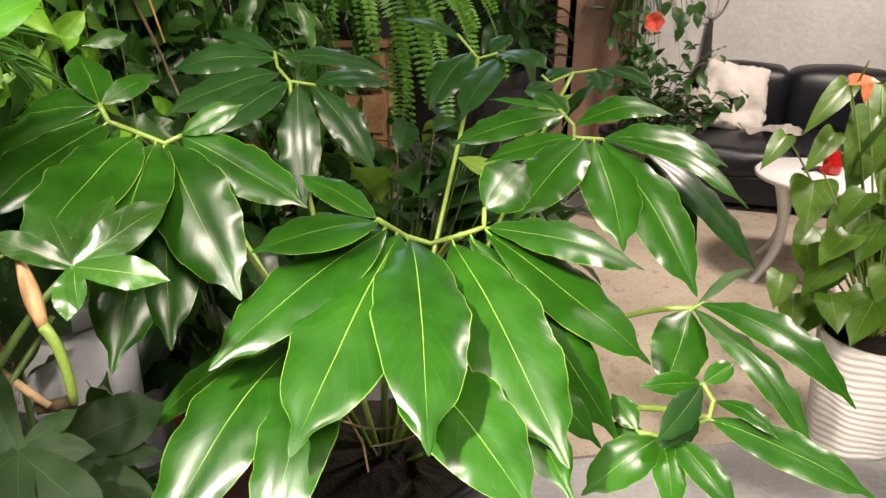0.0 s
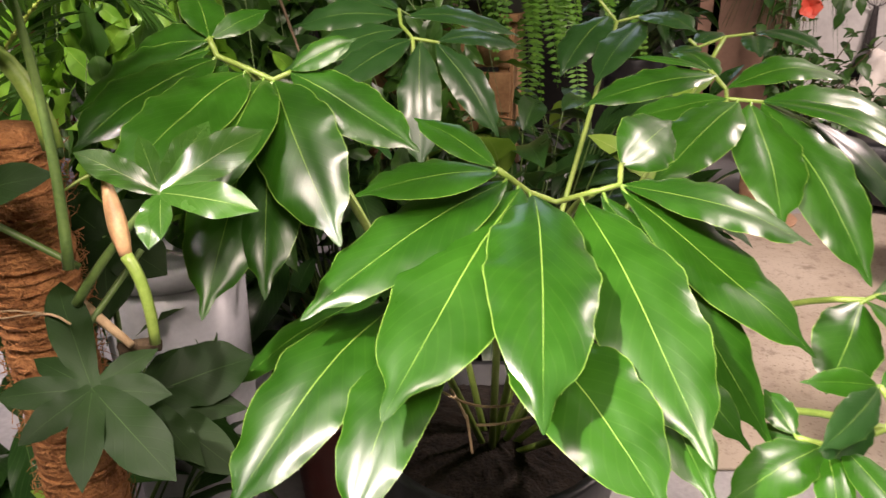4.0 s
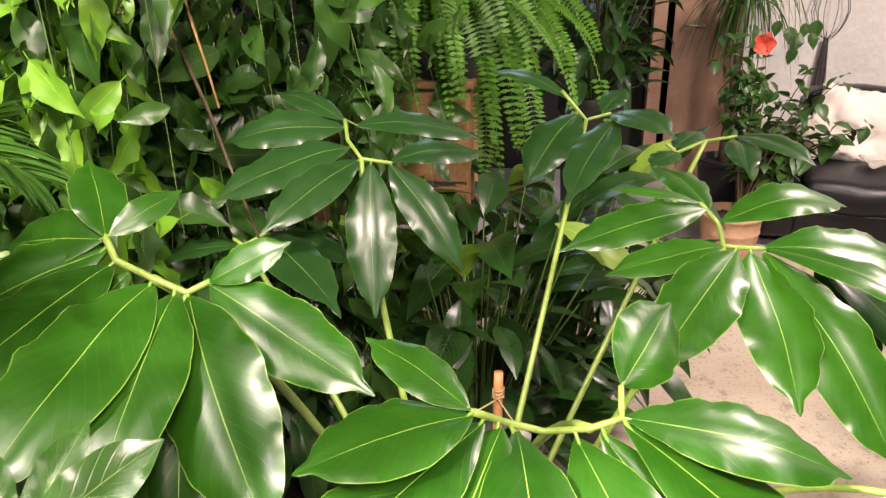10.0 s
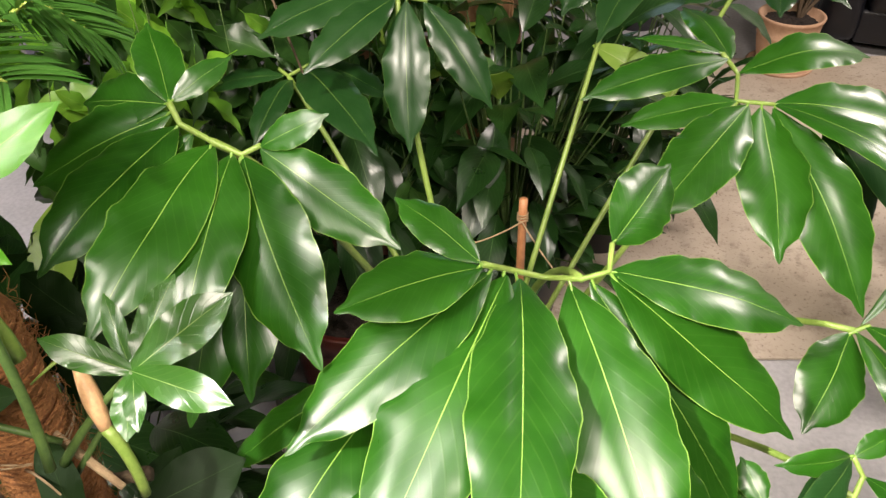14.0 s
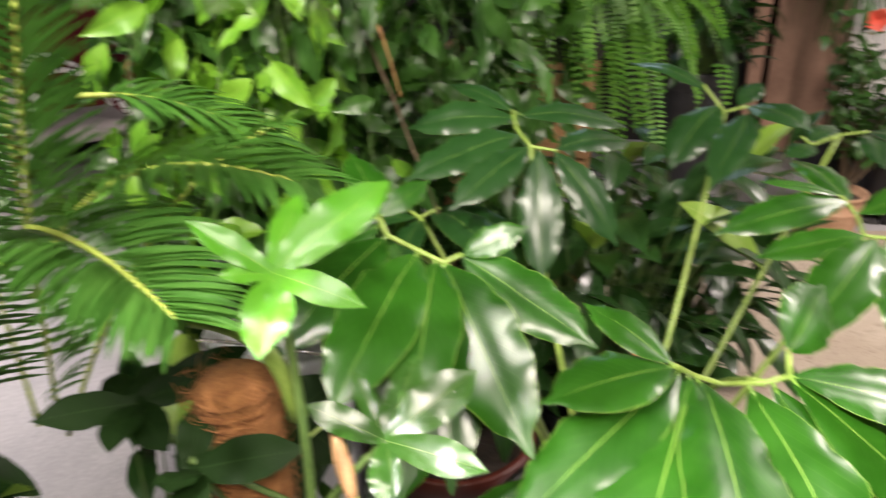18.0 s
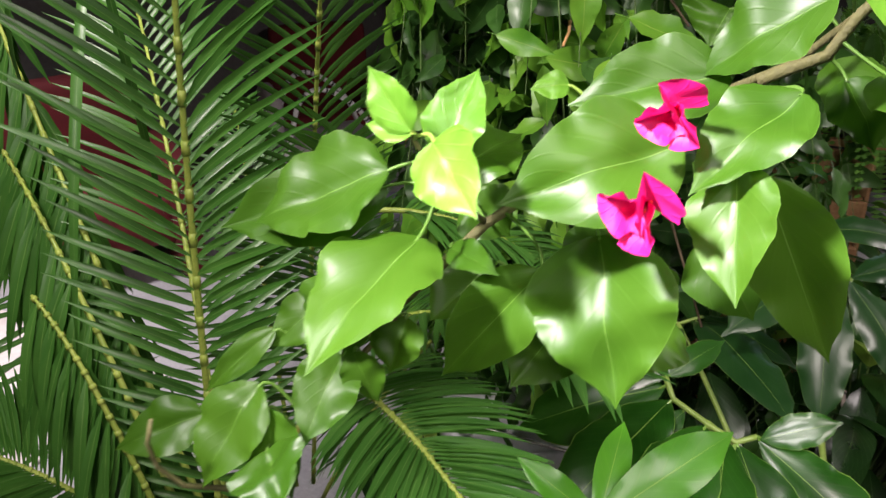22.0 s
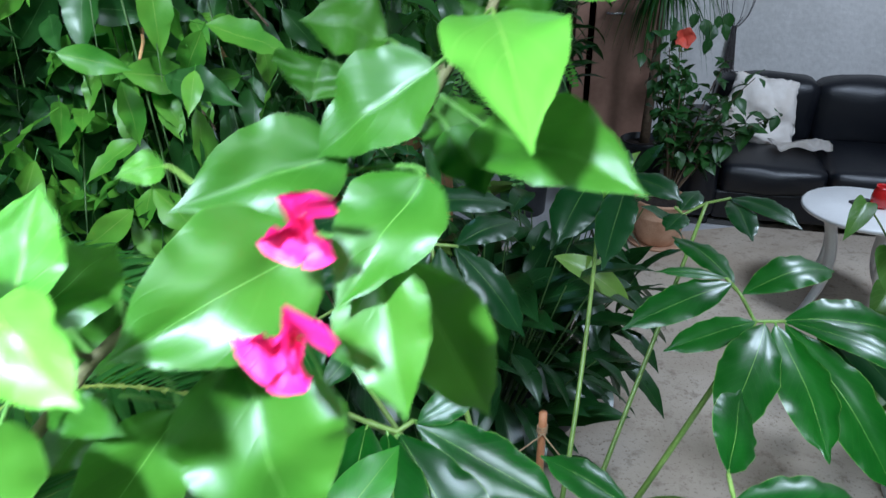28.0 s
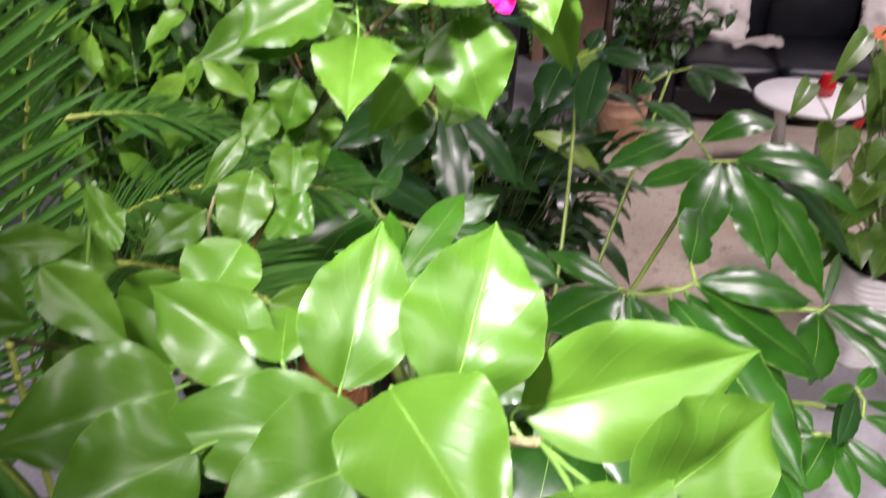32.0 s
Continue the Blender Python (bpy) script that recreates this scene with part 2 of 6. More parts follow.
TERRACOTTA = surface("terracotta", (0.24, 0.07, 0.035), (0.34, 0.11, 0.055), 14, 0.7, bump=0.2)
DARK_POT = surface("dark_plastic", (0.015, 0.016, 0.018), (0.03, 0.032, 0.035), 12, 0.45, bump=0.1)
WHITE_PLASTIC = surface("white_plastic", (0.52, 0.53, 0.57), (0.64, 0.65, 0.69), 8, 0.32, bump=0.05)
BLACK_PLASTIC = surface("black_plastic", (0.01, 0.01, 0.011), (0.02, 0.02, 0.022), 20, 0.4, bump=0.05)
WHITE_CERAMIC = surface("white_ceramic", (0.80, 0.77, 0.73), (0.88, 0.86, 0.83), 7, 0.4, bump=0.1)
WHITE_PAINT = surface("white_lacquer", (0.76, 0.75, 0.73), (0.84, 0.83, 0.81), 9, 0.35, bump=0.05)
LEATHER = surface("black_leather", (0.003, 0.004, 0.007), (0.007, 0.008, 0.012), 9, 0.38, bump=0.35, fine=140, distance=0.004)
LINEN = surface("beige_linen", (0.68, 0.62, 0.55), (0.84, 0.80, 0.75), 12, 0.9, bump=0.6, fine=260, distance=0.004)
WICKER = surface("peach_clay", (0.42, 0.24, 0.14), (0.58, 0.37, 0.24), 18, 0.75, bump=0.5)
BAMBOO = surface("cane", (0.42, 0.17, 0.07), (0.58, 0.27, 0.12), 26, 0.5, bump=0.3)

TWINE = surface("twine", (0.36, 0.24, 0.13), (0.52, 0.38, 0.22), 120, 0.9, bump=0.8)
CONCRETE = surface("grey_concrete", (0.33, 0.325, 0.33), (0.49, 0.48, 0.485), 3.0, 0.7, bump=0.4, fine=60)
PLASTER = surface("rough_plaster", (0.64, 0.625, 0.60), (0.80, 0.78, 0.755), 2.2, 0.9, bump=0.6, fine=30, distance=0.008)
# Near-black walls: the dimness of the passage is put into their colour.
UNLIT_WALL = surface("unlit_wall", (0.010, 0.0095, 0.009), (0.022, 0.020, 0.018), 1.8, 0.9, bump=0.6, fine=30, distance=0.006)
BACK_WALL = surface("brown_wall", (0.10, 0.096, 0.090), (0.17, 0.162, 0.150), 1.8, 0.9, bump=0.5, fine=30, distance=0.006)
CEILING = surface("grey_ceiling", (0.07, 0.068, 0.065), (0.11, 0.107, 0.104), 1.5, 0.9, bump=0.3)
DOOR_WOOD = surface("brown_door", (0.30, 0.17, 0.115), (0.40, 0.24, 0.165), 3.0, 0.55, bump=0.15)
CRATE_WOOD = surface("crate_wood", (0.24, 0.12, 0.05), (0.42, 0.24, 0.11), 12, 0.75, bump=0.4)
RED_CLOTH = surface("red_upholstery", (0.09, 0.006, 0.008), (0.15, 0.011, 0.013), 6, 0.85, bump=0.5, fine=200)
LILAC = surface("lilac_plastic", (0.124, 0.118, 0.161), (0.186, 0.180, 0.236), 6, 0.5, bump=0.05)
GREY_CLOTH = surface("grey_upholstery", (0.34, 0.30, 0.30), (0.46, 0.42, 0.42), 8, 0.85, bump=0.4, fine=200)
CHROME = surface("pale_metal_tube", (0.62, 0.60, 0.58), (0.72, 0.70, 0.68), 20, 0.25, 0.8, bump=0.02)
MACRAME = surface("dark_cord", (0.05, 0.045, 0.045), (0.11, 0.10, 0.10), 60, 0.9, bump=0.8)
WHITE_PORCELAIN = surface("pale_stone", (0.60, 0.54, 0.50), (0.74, 0.69, 0.65), 5, 0.6, bump=0.2)


def worn_floor():
    """Beige worn screed with dark pits and scuffs."""
    m, t, p, out = nodes_of("worn_beige_floor")
    big, mid, small = noise_tex(t, 1.6, 4), noise_tex(t, 14, 6, 0.7), noise_tex(t, 75, 5, 0.7)
    col = mix_colour(t, ramp(t, big, 0.35, 0.65), (0.40, 0.33, 0.25), (0.52, 0.45, 0.36))
    col = mix_colour(t, math_node(t, "MULTIPLY", ramp(t, mid, 0.52, 0.68), 0.7), col, (0.24, 0.19, 0.14))
    col = mix_colour(t, math_node(t, "MULTIPLY", ramp(t, small, 0.56, 0.66), 0.7), col, (0.14, 0.10, 0.07))
    link(t, col, p.inputs["Base Color"])
    p.inputs["Roughness"].default_value = 0.75
    add_bump(t, p, math_node(t, "MULTIPLY_ADD", small, -0.6, mid), 0.5, 0.004)
    return m


WORN = worn_floor()

# ---- building tools ----
UP = Vector((0, 0, 1))


def part(name, bm, material, parent=None, label="", smooth=True):
    """Links a bmesh as one mesh object, under a thing or a part."""
    me = bpy.data.meshes.new(name)
    bm.to_mesh(me)
    bm.free()
    me.materials.append(material)
    if smooth:
        me.polygons.foreach_set("use_smooth", [True] * len(me.polygons))
    ob = new(name, me)
    ob.parent = parent
    if label:
        tagged(ob, label)
    return ob


def thing(name, label, category, group="", kind="", at=(0, 0, 0)):
    ob = new(name)
    ob.empty_display_size = 0.05
    ob.location = at
    return tagged(ob, label, category, group, kind)


def box(bm, lo, hi, m=None, bevel=0.0):
    lo, hi = Vector(lo), Vector(hi)
    r = bmesh.ops.create_cube(bm, size=1.0)
    bmesh.ops.scale(bm, vec=hi - lo, verts=r["verts"])
    bmesh.ops.translate(bm, vec=(lo + hi) / 2, verts=r["verts"])
    if bevel:
        es = list({e for v in r["verts"] for e in v.link_edges})
        got = bmesh.ops.bevel(bm, geom=es, offset=bevel, segments=3, profile=0.6, affect="EDGES")
        vs = list({v for f in got["faces"] for v in f.verts} | {v for v in r["verts"] if v.is_valid})
    else:
        vs = r["verts"]
    if m is not None:
        bmesh.ops.transform(bm, matrix=m, verts=vs)
    return vs


def tube(bm, points, r0, r1=None, sides=8, caps=True):
    """A tube along points, tapering from r0 to r1."""
    r1 = r0 if r1 is None else r1
    pts = [Vector(p) for p in points]
    rings, n = [], len(pts)
    side = None
    for i, p in enumerate(pts):
        d = (pts[min(i + 1, n - 1)] - pts[max(i - 1, 0)]).normalized()
        if side is None:
            side = d.orthogonal().normalized()
        side = (side - d * side.dot(d)).normalized()
        up = d.cross(side)
        r = r0 + (r1 - r0) * i / (n - 1)
        rings.append([bm.verts.new(p + (side * math.cos(a) + up * math.sin(a)) * r) for a in (2 * math.pi * k / sides for k in range(sides))])
    for a, b in zip(rings, rings[1:]):
        for k in range(sides):
            bm.faces.new((a[k], a[(k + 1) % sides], b[(k + 1) % sides], b[k]))
    if caps:
        bm.faces.new(rings[0][::-1])
        bm.faces.new(rings[-1])
    return bm


def swell(bm, points, radii, sides=10):
    """A closed round body along points with its own radius at each."""
    tube(bm, points, 1.0, 1.0, sides)
    vs = list(bm.verts)[-sides * len(points):]
    for i, p in enumerate(points):
        for v in vs[i * sides:(i + 1) * sides]:
            v.co = Vector(p) + (v.co - Vector(p)) * radii[i]


def bend(a, b, c=None, rise=0.0, n=9, side=(0, 0, 0)):
    """Points of a bow from a to b, through the pull of c, or raised by a share of its length."""
    a, b = Vector(a), Vector(b)
    c = Vector(c) if c is not None else (a + b) / 2 + UP * rise * (b - a).length + Vector(side)
    return [a * (1 - s) ** 2 + c * 2 * s * (1 - s) + b * s * s for s in (i / (n - 1) for i in range(n))]


def lathe(bm, outline, sides=40, centre=(0, 0, 0)):
    """Turns (radius, height) pairs about the upright axis."""
    c = Vector(centre)
    rings = [[bm.verts.new(c + Vector((r * math.cos(2 * math.pi * k / sides), r * math.sin(2 * math.pi * k / sides), z))) for k in range(sides)] for r, z in outline]
    for a, b in zip(rings, rings[1:]):
        for k in range(sides):
            bm.faces.new((a[k], a[(k + 1) % sides], b[(k + 1) % sides], b[k]))
    return rings


SHAPES = {"lance": (0.57, 0.95, 2.3, 0.0), "ovate": (0.37, 0.50, 1.75, 0.18), "fig": (0.42, 0.70, 1.8, 0.30), "lily": (0.45, 0.80, 2.0, 0.1), "strap": (0.30, 0.60, 2.5, 0.0), "lobe": (0.45, 0.50, 2.4, 0.0), "finger": (0.58, 0.80, 2.3, 0.0), "heart": (0.25, 0.45, 1.7, 0.2), "joined": (0.56, 0.80, 2.1, 0.0), "phil": (0.46, 0.80, 2.25, 0.0)}


def half_width(kind, s):
    """The half width of a blade, as a share of the most, at a share s of its length."""
    peak, swell, end, taper = SHAPES[kind]
    if s < peak:
        w = math.sin(math.pi / 2 * s / peak) ** swell
        return max(w, 0.54 - 0.45 * s) if kind == "joined" else w
    x = (s - peak) / (1 - peak)
    return (1 - x ** end) * (1 - taper * x)


def blade(bm, base, tip, width, rise=0.15, kind="lance", fold=0.12, wave=0.0, roll=0.0, nu=14, nv=4, seed=0, curl=0.0, tail=0.0, facing=None, bumpy=0.0):
    """A leaf blade from base to tip: a bowed midrib, a folded and waved web on both its sides."""
    rng = random.Random(seed)
    base, tip = Vector(base), Vector(tip)
    d = tip - base
    length = d.length
    d = d / length
    ref = Vector(facing) if facing is not None else UP
    side = d.cross(ref)
    if side.length < 0.15:
        side = d.cross(Vector((0.2, -0.95, 0.2)))
    side.normalize()
    side = Matrix.Rotation(radians(roll), 3, d) @ side
    normal = side.cross(d).normalized()
    mid = (base + tip) / 2 + normal * rise * length
    ph, fr = rng.uniform(0, 6.28), rng.uniform(1.9, 3.1)
    uvl = bm.loops.layers.uv.verify()
    grid = []
    for i in range(nu + 1):
        s = i / nu
        p = base * (1 - s) ** 2 + mid * 2 * s * (1 - s) + tip * s * s
        tan = ((mid - base) * (1 - s) + (tip - mid) * s).normalized()
        nn = side.cross(tan).normalized()
        q = min(max(s, 0.004), 0.996)
        w = width / 2 * half_width(kind, q)
        if tail and s > 0.8:
            w = max(w * (1 - (s - 0.8) / 0.2 * tail), width * 0.012 * (1.01 - s) / 0.2)
        row = []
        for j in range(-nv, nv + 1):
            v = j / nv
            h = fold * abs(v) * w - curl * v * v * w
            h += wave * width * (math.sin(6.283 * fr * s + ph + (0.9 if v > 0 else -0.7)) * v * v + 0.5 * math.sin(6.283 * fr * 2.2 * s + ph * 2.3 + 1.7 * (v > 0)) * v ** 4) * min(1, 4 * s * (1 - s) + 0.2) * min(1, 2.4 * w / width)
            if bumpy:
                h += bumpy * width * min(1, 2.4 * w / width) * noise.noise(Vector((s * 3.1 + ph, v * 1.3, ph * 2)))
            row.append((bm.verts.new(p + side * v * w + nn * h), (v * 0.5 + 0.5, s)))
        grid.append(row)
    for r0, r1 in zip(grid, grid[1:]):
        for k in range(2 * nv):
            quad = (r0[k], r0[k + 1], r1[k + 1], r1[k])
            f = bm.faces.new([v for v, _ in quad])
            f.smooth = True
            for loop, (_, uv) in zip(f.loops, quad):
                loop[uvl].uv = uv
    return bm


def ruffled(bm, base, tip, width, rise, facing, seed, ruffle=0.04, nu=34, nv=6):
    """A long leathery leaflet: a grooved midrib, each half arched on its own, and a finely ruffled margin."""
    rng = random.Random(seed)
    base, tip = Vector(base), Vector(tip)
    d = tip - base
    length = d.length
    d /= length
    side = d.cross(Vector(facing))
    side.normalize()
    normal = side.cross(d).normalized()
    mid = (base + tip) / 2 + normal * rise * length
    fr = {k: (rng.uniform(3.2, 5.2), rng.uniform(0, 6.28), rng.uniform(7.5, 10.0), rng.uniform(0, 6.28), rng.uniform(0.8, 1.2)) for k in (-1, 1)}
    sway, ph = rng.uniform(0.004, 0.010), rng.uniform(0, 6.28)
    twist = rng.uniform(-0.10, 0.10)
    arch = {-1: rng.uniform(0.24, 0.36), 1: rng.uniform(0.24, 0.36)}
    uvl = bm.loops.layers.uv.verify()
    grid = []
    for i in range(nu + 1):
        s = i / nu
        p = base * (1 - s) ** 2 + mid * 2 * s * (1 - s) + tip * s * s
        tan = ((mid - base) * (1 - s) + (tip - mid) * s).normalized()
        nn = side.cross(tan).normalized()
        p = p + (nn * math.sin(6.283 * 1.3 * s + ph) + side * 0.6 * math.sin(4.1 * s + ph * 2)) * sway * length * 4 * s * (1 - s)
        q = min(max(s, 0.004), 0.996)
        w = width / 2 * half_width("phil", q)
        if s > 0.84:
            w *= 1 - 0.45 * math.sin((s - 0.84) / 0.16 * math.pi) ** 2
        env = min(1.0, 5 * s) * min(1.0, 4.5 * (1 - s) + 0.1)
        row = []
        for j in range(-nv, nv + 1):
            v = j / nv
            v = math.copysign(abs(v) ** 0.8, v)
            sg = 1 if v > 0 else -1
            f1, p1, f2, p2, am = fr[sg]
            edge = am * (math.sin(6.283 * f1 * s + p1) + 0.45 * math.sin(6.283 * f2 * s + p2))
            out = w * (1 + 0.03 * edge * env * abs(v) ** 3)
            h = w * (0.26 * abs(v) - arch[sg] * v * v) + w * twist * v * math.sin(3.14 * s)
            h += ruffle * width * edge * env * v ** 4
            h += 0.008 * width * env * noise.noise(Vector((s * 7 + ph, v * 2.0, ph * 3)))
            row.append((bm.verts.new(p + side * v * out + nn * h), (v * 0.5 + 0.5, s)))
        grid.append(row)
    for r0, r1 in zip(grid, grid[1:]):
        for k in range(2 * nv):
            quad = (r0[k], r0[k + 1], r1[k + 1], r1[k])
            f = bm.faces.new([v for v, _ in quad])
            f.smooth = True
            for loop, (_, uv) in zip(f.loops, quad):
                loop[uvl].uv = uv


def wobble(bm, amount, scale, verts=None):
    for v in verts or bm.verts:
        v.co += noise.noise_vector(v.co * scale) * amount

# ---- the room ----
def wall(name, a, b, height, thick, material, holes=()):
    """A wall along a-b on the ground, its body on the left of the way from a to b, with openings (from, to, bottom, top) along it."""
    a, b = Vector((*a, 0)), Vector((*b, 0))
    length = (b - a).length
    m = Matrix.Translation(a) @ Matrix.Rotation(math.atan2(b.y - a.y, b.x - a.x), 4, "Z")
    bm = bmesh.new()
    at = 0.0
    for lo, hi, bottom, top in sorted(holes):
        box(bm, (at, 0, 0), (lo, thick, height), m)
        if bottom > 0:
            box(bm, (lo, 0, 0), (hi, thick, bottom), m)
        box(bm, (lo, 0, top), (hi, thick, height), m)
        at = hi
    box(bm, (at, 0, 0), (length, thick, height), m)
    return tagged(part(name, bm, material, smooth=False), kind="structure")


bm = bmesh.new()
box(bm, (-4.9, -2.7, -0.12), (4.7, 7.4, 0.0))
tagged(part("floor", bm, CONCRETE, smooth=False), "grey concrete floor", "floor", kind="structure")
bm = bmesh.new()
box(bm, (-4.9, -2.7, 3.3), (4.7, 7.4, 3.42))
tagged(part("ceiling", bm, CEILING, smooth=False), "grey ceiling", "ceiling", kind="structure")
wall("wall_north", (0.98, 5.52), (4.7, 4.59), 3.3, 0.2, PLASTER)
wall("wall_passage", (-4.9, 6.9), (1.4, 6.9), 3.3, 0.2, UNLIT_WALL)
wall("wall_return", (1.10, 7.0), (1.10, 5.65), 3.3, 0.12, UNLIT_WALL)
wall("wall_west", (-4.7, -2.7), (-4.7, 7.1), 3.3, 0.2, BACK_WALL)
wall("wall_east", (4.5, 7.1), (4.5, -2.7), 3.3, 0.2, BACK_WALL)
wall("wall_south", (4.7, -2.5), (-4.9, -2.5), 3.3, 0.2, BACK_WALL)
# worn screed laid on the concrete
bm = bmesh.new()
box(bm, (-0.9, 0, 0.002), (2.6, 2.05, 0.012), Matrix.Translation((0.0, 2.02, 0)) @ Matrix.Rotation(radians(10), 4, "Z"), 0.004)
tagged(part("floor_patch", bm, WORN, smooth=False), "worn beige screed patch on the concrete floor", "floor", kind="structure")

# ---- the large pedate philodendron ----
def soil_disc(name, centre, r, parent, seed=1):
    bm = bmesh.new()
    lathe(bm, [(0.001, 0.02), (r * 0.5, 0.015), (r * 0.85, 0.005), (r, -0.004)], 28, centre)
    bmesh.ops.subdivide_edges(bm, edges=bm.edges[:], cuts=3, use_grid_fill=True)
    wobble(bm, 0.006, 40)
    wobble(bm, 0.007, 130)
    return part(name, bm, SOIL, parent, "dark crumbly potting soil")


def plain_pot(name, label, centre, r_top, r_bottom, height, material, soil=0.04, category="flower pot"):
    pot = thing(name, label, category, at=(centre[0], centre[1], centre[2]))
    bm = bmesh.new()
    t = 0.008
    lathe(bm, [(0.001, 0.0), (r_bottom, 0.0), (r_bottom + 0.004, 0.006), (r_top * 0.98, height * 0.86), (r_top * 0.98, height * 0.87), (r_top * 1.05, height * 0.88), (r_top * 1.05, height - 0.004), (r_top * 1.04, height), (r_top - t, height), (r_top - t, height - soil - 0.02), (0.001, height - soil - 0.02)], 44)
    part("body", bm, material, pot)
    soil_disc("soil", (0, 0, height - soil), r_top - t - 0.002, pot)
    return pot


plain_pot("planter", "tall dark planter filled with soil", (-0.37, 1.30, 0), 0.20, 0.16, 0.63, DARK_POT)
phil = thing("pedate_philodendron", "large philodendron with glossy finger-shaped leaflets in a dark planter", "houseplant", at=(-0.37, 1.30, 0.59))
CUR = {}


def pedate(rachis, foot, pull, material, r=0.006, facing=(0, -0.22, 1), wide=1.0, stalk=None, label=""):
    """One leaf: its long stalk from the soil and the arched rachis on which the leaflets sit."""
    bm = bmesh.new()
    origin = Vector(phil.location)
    pts = [Vector(p) - origin for p in rachis]
    mid = pts[len(pts) // 2]
    tube(bm, bend(Vector(foot) - origin, mid, Vector(pull) - origin, n=14), r * 1.0, r * 0.72, 8)
    fine = []
    for a, b in zip(pts, pts[1:]):
        fine += [a.lerp(b, k / 3) for k in range(3)]
    tube(bm, fine + [pts[-1]], r * 0.58, r * 0.5, 8)
    ob = part("leaf_stalk", bm, stalk or STALK, phil, label)
    CUR.update(parent=ob, material=material, pts=[p + origin for p in fine] + [pts[-1] + origin], n=0, origin=origin, facing=facing, wide=wide)
    return ob


def leaflet(base, tip, width, rise, facing=None, material=None):
    CUR["n"] += 1
    o = CUR["origin"]
    base, tip = Vector(base), Vector(tip)
    near = min(CUR["pts"], key=lambda p: (p - base).length)
    base = base.lerp(near, 0.55)
    bm = bmesh.new()
    length = (tip - base).length
    ruffled(bm, base - o, tip - o, width * CUR["wide"], rise, facing or CUR["facing"], CUR["n"] * 7 + int(width * 1000), 0.020 if length > 0.16 else 0.011)
    uvl = bm.loops.layers.uv.verify()
    known = len(bm.faces)
    tube(bm, bend(near - o, base.lerp(tip, 0.04) - o, n=4), 0.0021, 0.0014, 6, False)
    bm.faces.ensure_lookup_table()
    for f in bm.faces[known:]:
        f.smooth = True
        for loop in f.loops:
            loop[uvl].uv = (0.5, 0.0)
    return part("leaflet", bm, material or CUR["material"], CUR["parent"])


FOOT = (-0.37, 1.29, 0.56)
pedate(((-0.334, 0.986, 1.183), (-0.304, 1.022, 1.148), (-0.273, 1.033, 1.134), (-0.234, 1.012, 1.155), (-0.207, 1.020, 1.162), (-0.206, 1.049, 1.176)), FOOT, (-0.300, 1.220, 1.050), GLOSSY, 0.006)
leaflet((-0.338, 0.982, 1.190), (-0.433, 1.030, 1.224), 0.050, 0.08, (0.10, -0.25, 0.95))
leaflet((-0.333, 0.977, 1.181), (-0.464, 0.901, 1.175), 0.084, 0.10, (0.0, -0.15, 1.0))
leaflet((-0.326, 0.985, 1.166), (-0.487, 0.794, 1.092), 0.088, 0.11, (0.0, -0.40, 0.90))
leaflet((-0.306, 0.990, 1.157), (-0.388, 0.703, 1.061), 0.118, 0.10, (0.02, -0.38, 0.92))
leaflet((-0.289, 0.995, 1.149), (-0.262, 0.690, 1.075), 0.104, 0.15, (0.16, -0.30, 0.92))
leaflet((-0.244, 1.011, 1.136), (-0.124, 0.764, 1.004), 0.106, 0.13, (-0.02, -0.48, 0.85))
leaflet((-0.225, 1.012, 1.143), (-0.040, 0.905, 0.930), 0.084, 0.10, (0.12, -0.48, 0.85))
leaflet((-0.203, 1.014, 1.152), (0.004, 0.966, 1.002), 0.100, 0.06, (0.30, -0.34, 0.88))
leaflet((-0.202, 1.024, 1.160), (0.002, 1.041, 1.098), 0.082, 0.12, (0.22, -0.22, 0.94))
leaflet((-0.203, 1.056, 1.172), (-0.144, 1.185, 1.195), 0.076, 0.04, (0.45, -0.45, 0.70))
pedate(((-0.440, 0.931, 1.066), (-0.379, 0.898, 1.065), (-0.319, 0.885, 1.058), (-0.276, 0.892, 1.055), (-0.215, 0.923, 1.048)), FOOT, (-0.340, 1.100, 1.060), GLOSSY, 0.006)
leaflet((-0.440, 0.931, 1.066), (-0.595, 0.839, 0.975), 0.05, 0.1)
leaflet((-0.425, 0.906, 1.053), (-0.518, 0.672, 0.964), 0.098, 0.2)
leaflet((-0.377, 0.874, 1.059), (-0.408, 0.656, 0.980), 0.078, 0.18)
leaflet((-0.305, 0.872, 1.073), (-0.164, 0.692, 1.005), 0.105, 0.16)
leaflet((-0.215, 0.923, 1.048), (-0.119, 0.753, 0.971), 0.07, 0.16)
leaflet((-0.178, 0.968, 1.034), (-0.070, 0.865, 0.951), 0.06, 0.14)
pedate(((-0.677, 1.055, 1.301), (-0.664, 1.044, 1.283), (-0.624, 1.031, 1.273), (-0.593, 1.029, 1.261), (-0.574, 1.038, 1.269)), FOOT, (-0.560, 1.150, 1.150), GLOSSY, 0.006)
leaflet((-0.675, 1.053, 1.302), (-0.741, 1.151, 1.346), 0.052, 0.08, (0.35, -0.25, 0.87))
leaflet((-0.674, 1.060, 1.302), (-0.629, 1.119, 1.327), 0.030, 0.08, (0.35, -0.60, 0.70))
leaflet((-0.681, 1.056, 1.296), (-0.806, 1.088, 1.274), 0.068, 0.10, (-0.15, -0.55, 0.75))
leaflet((-0.680, 1.052, 1.284), (-0.826, 0.992, 1.222), 0.092, 0.10, (-0.10, -0.45, 0.85))
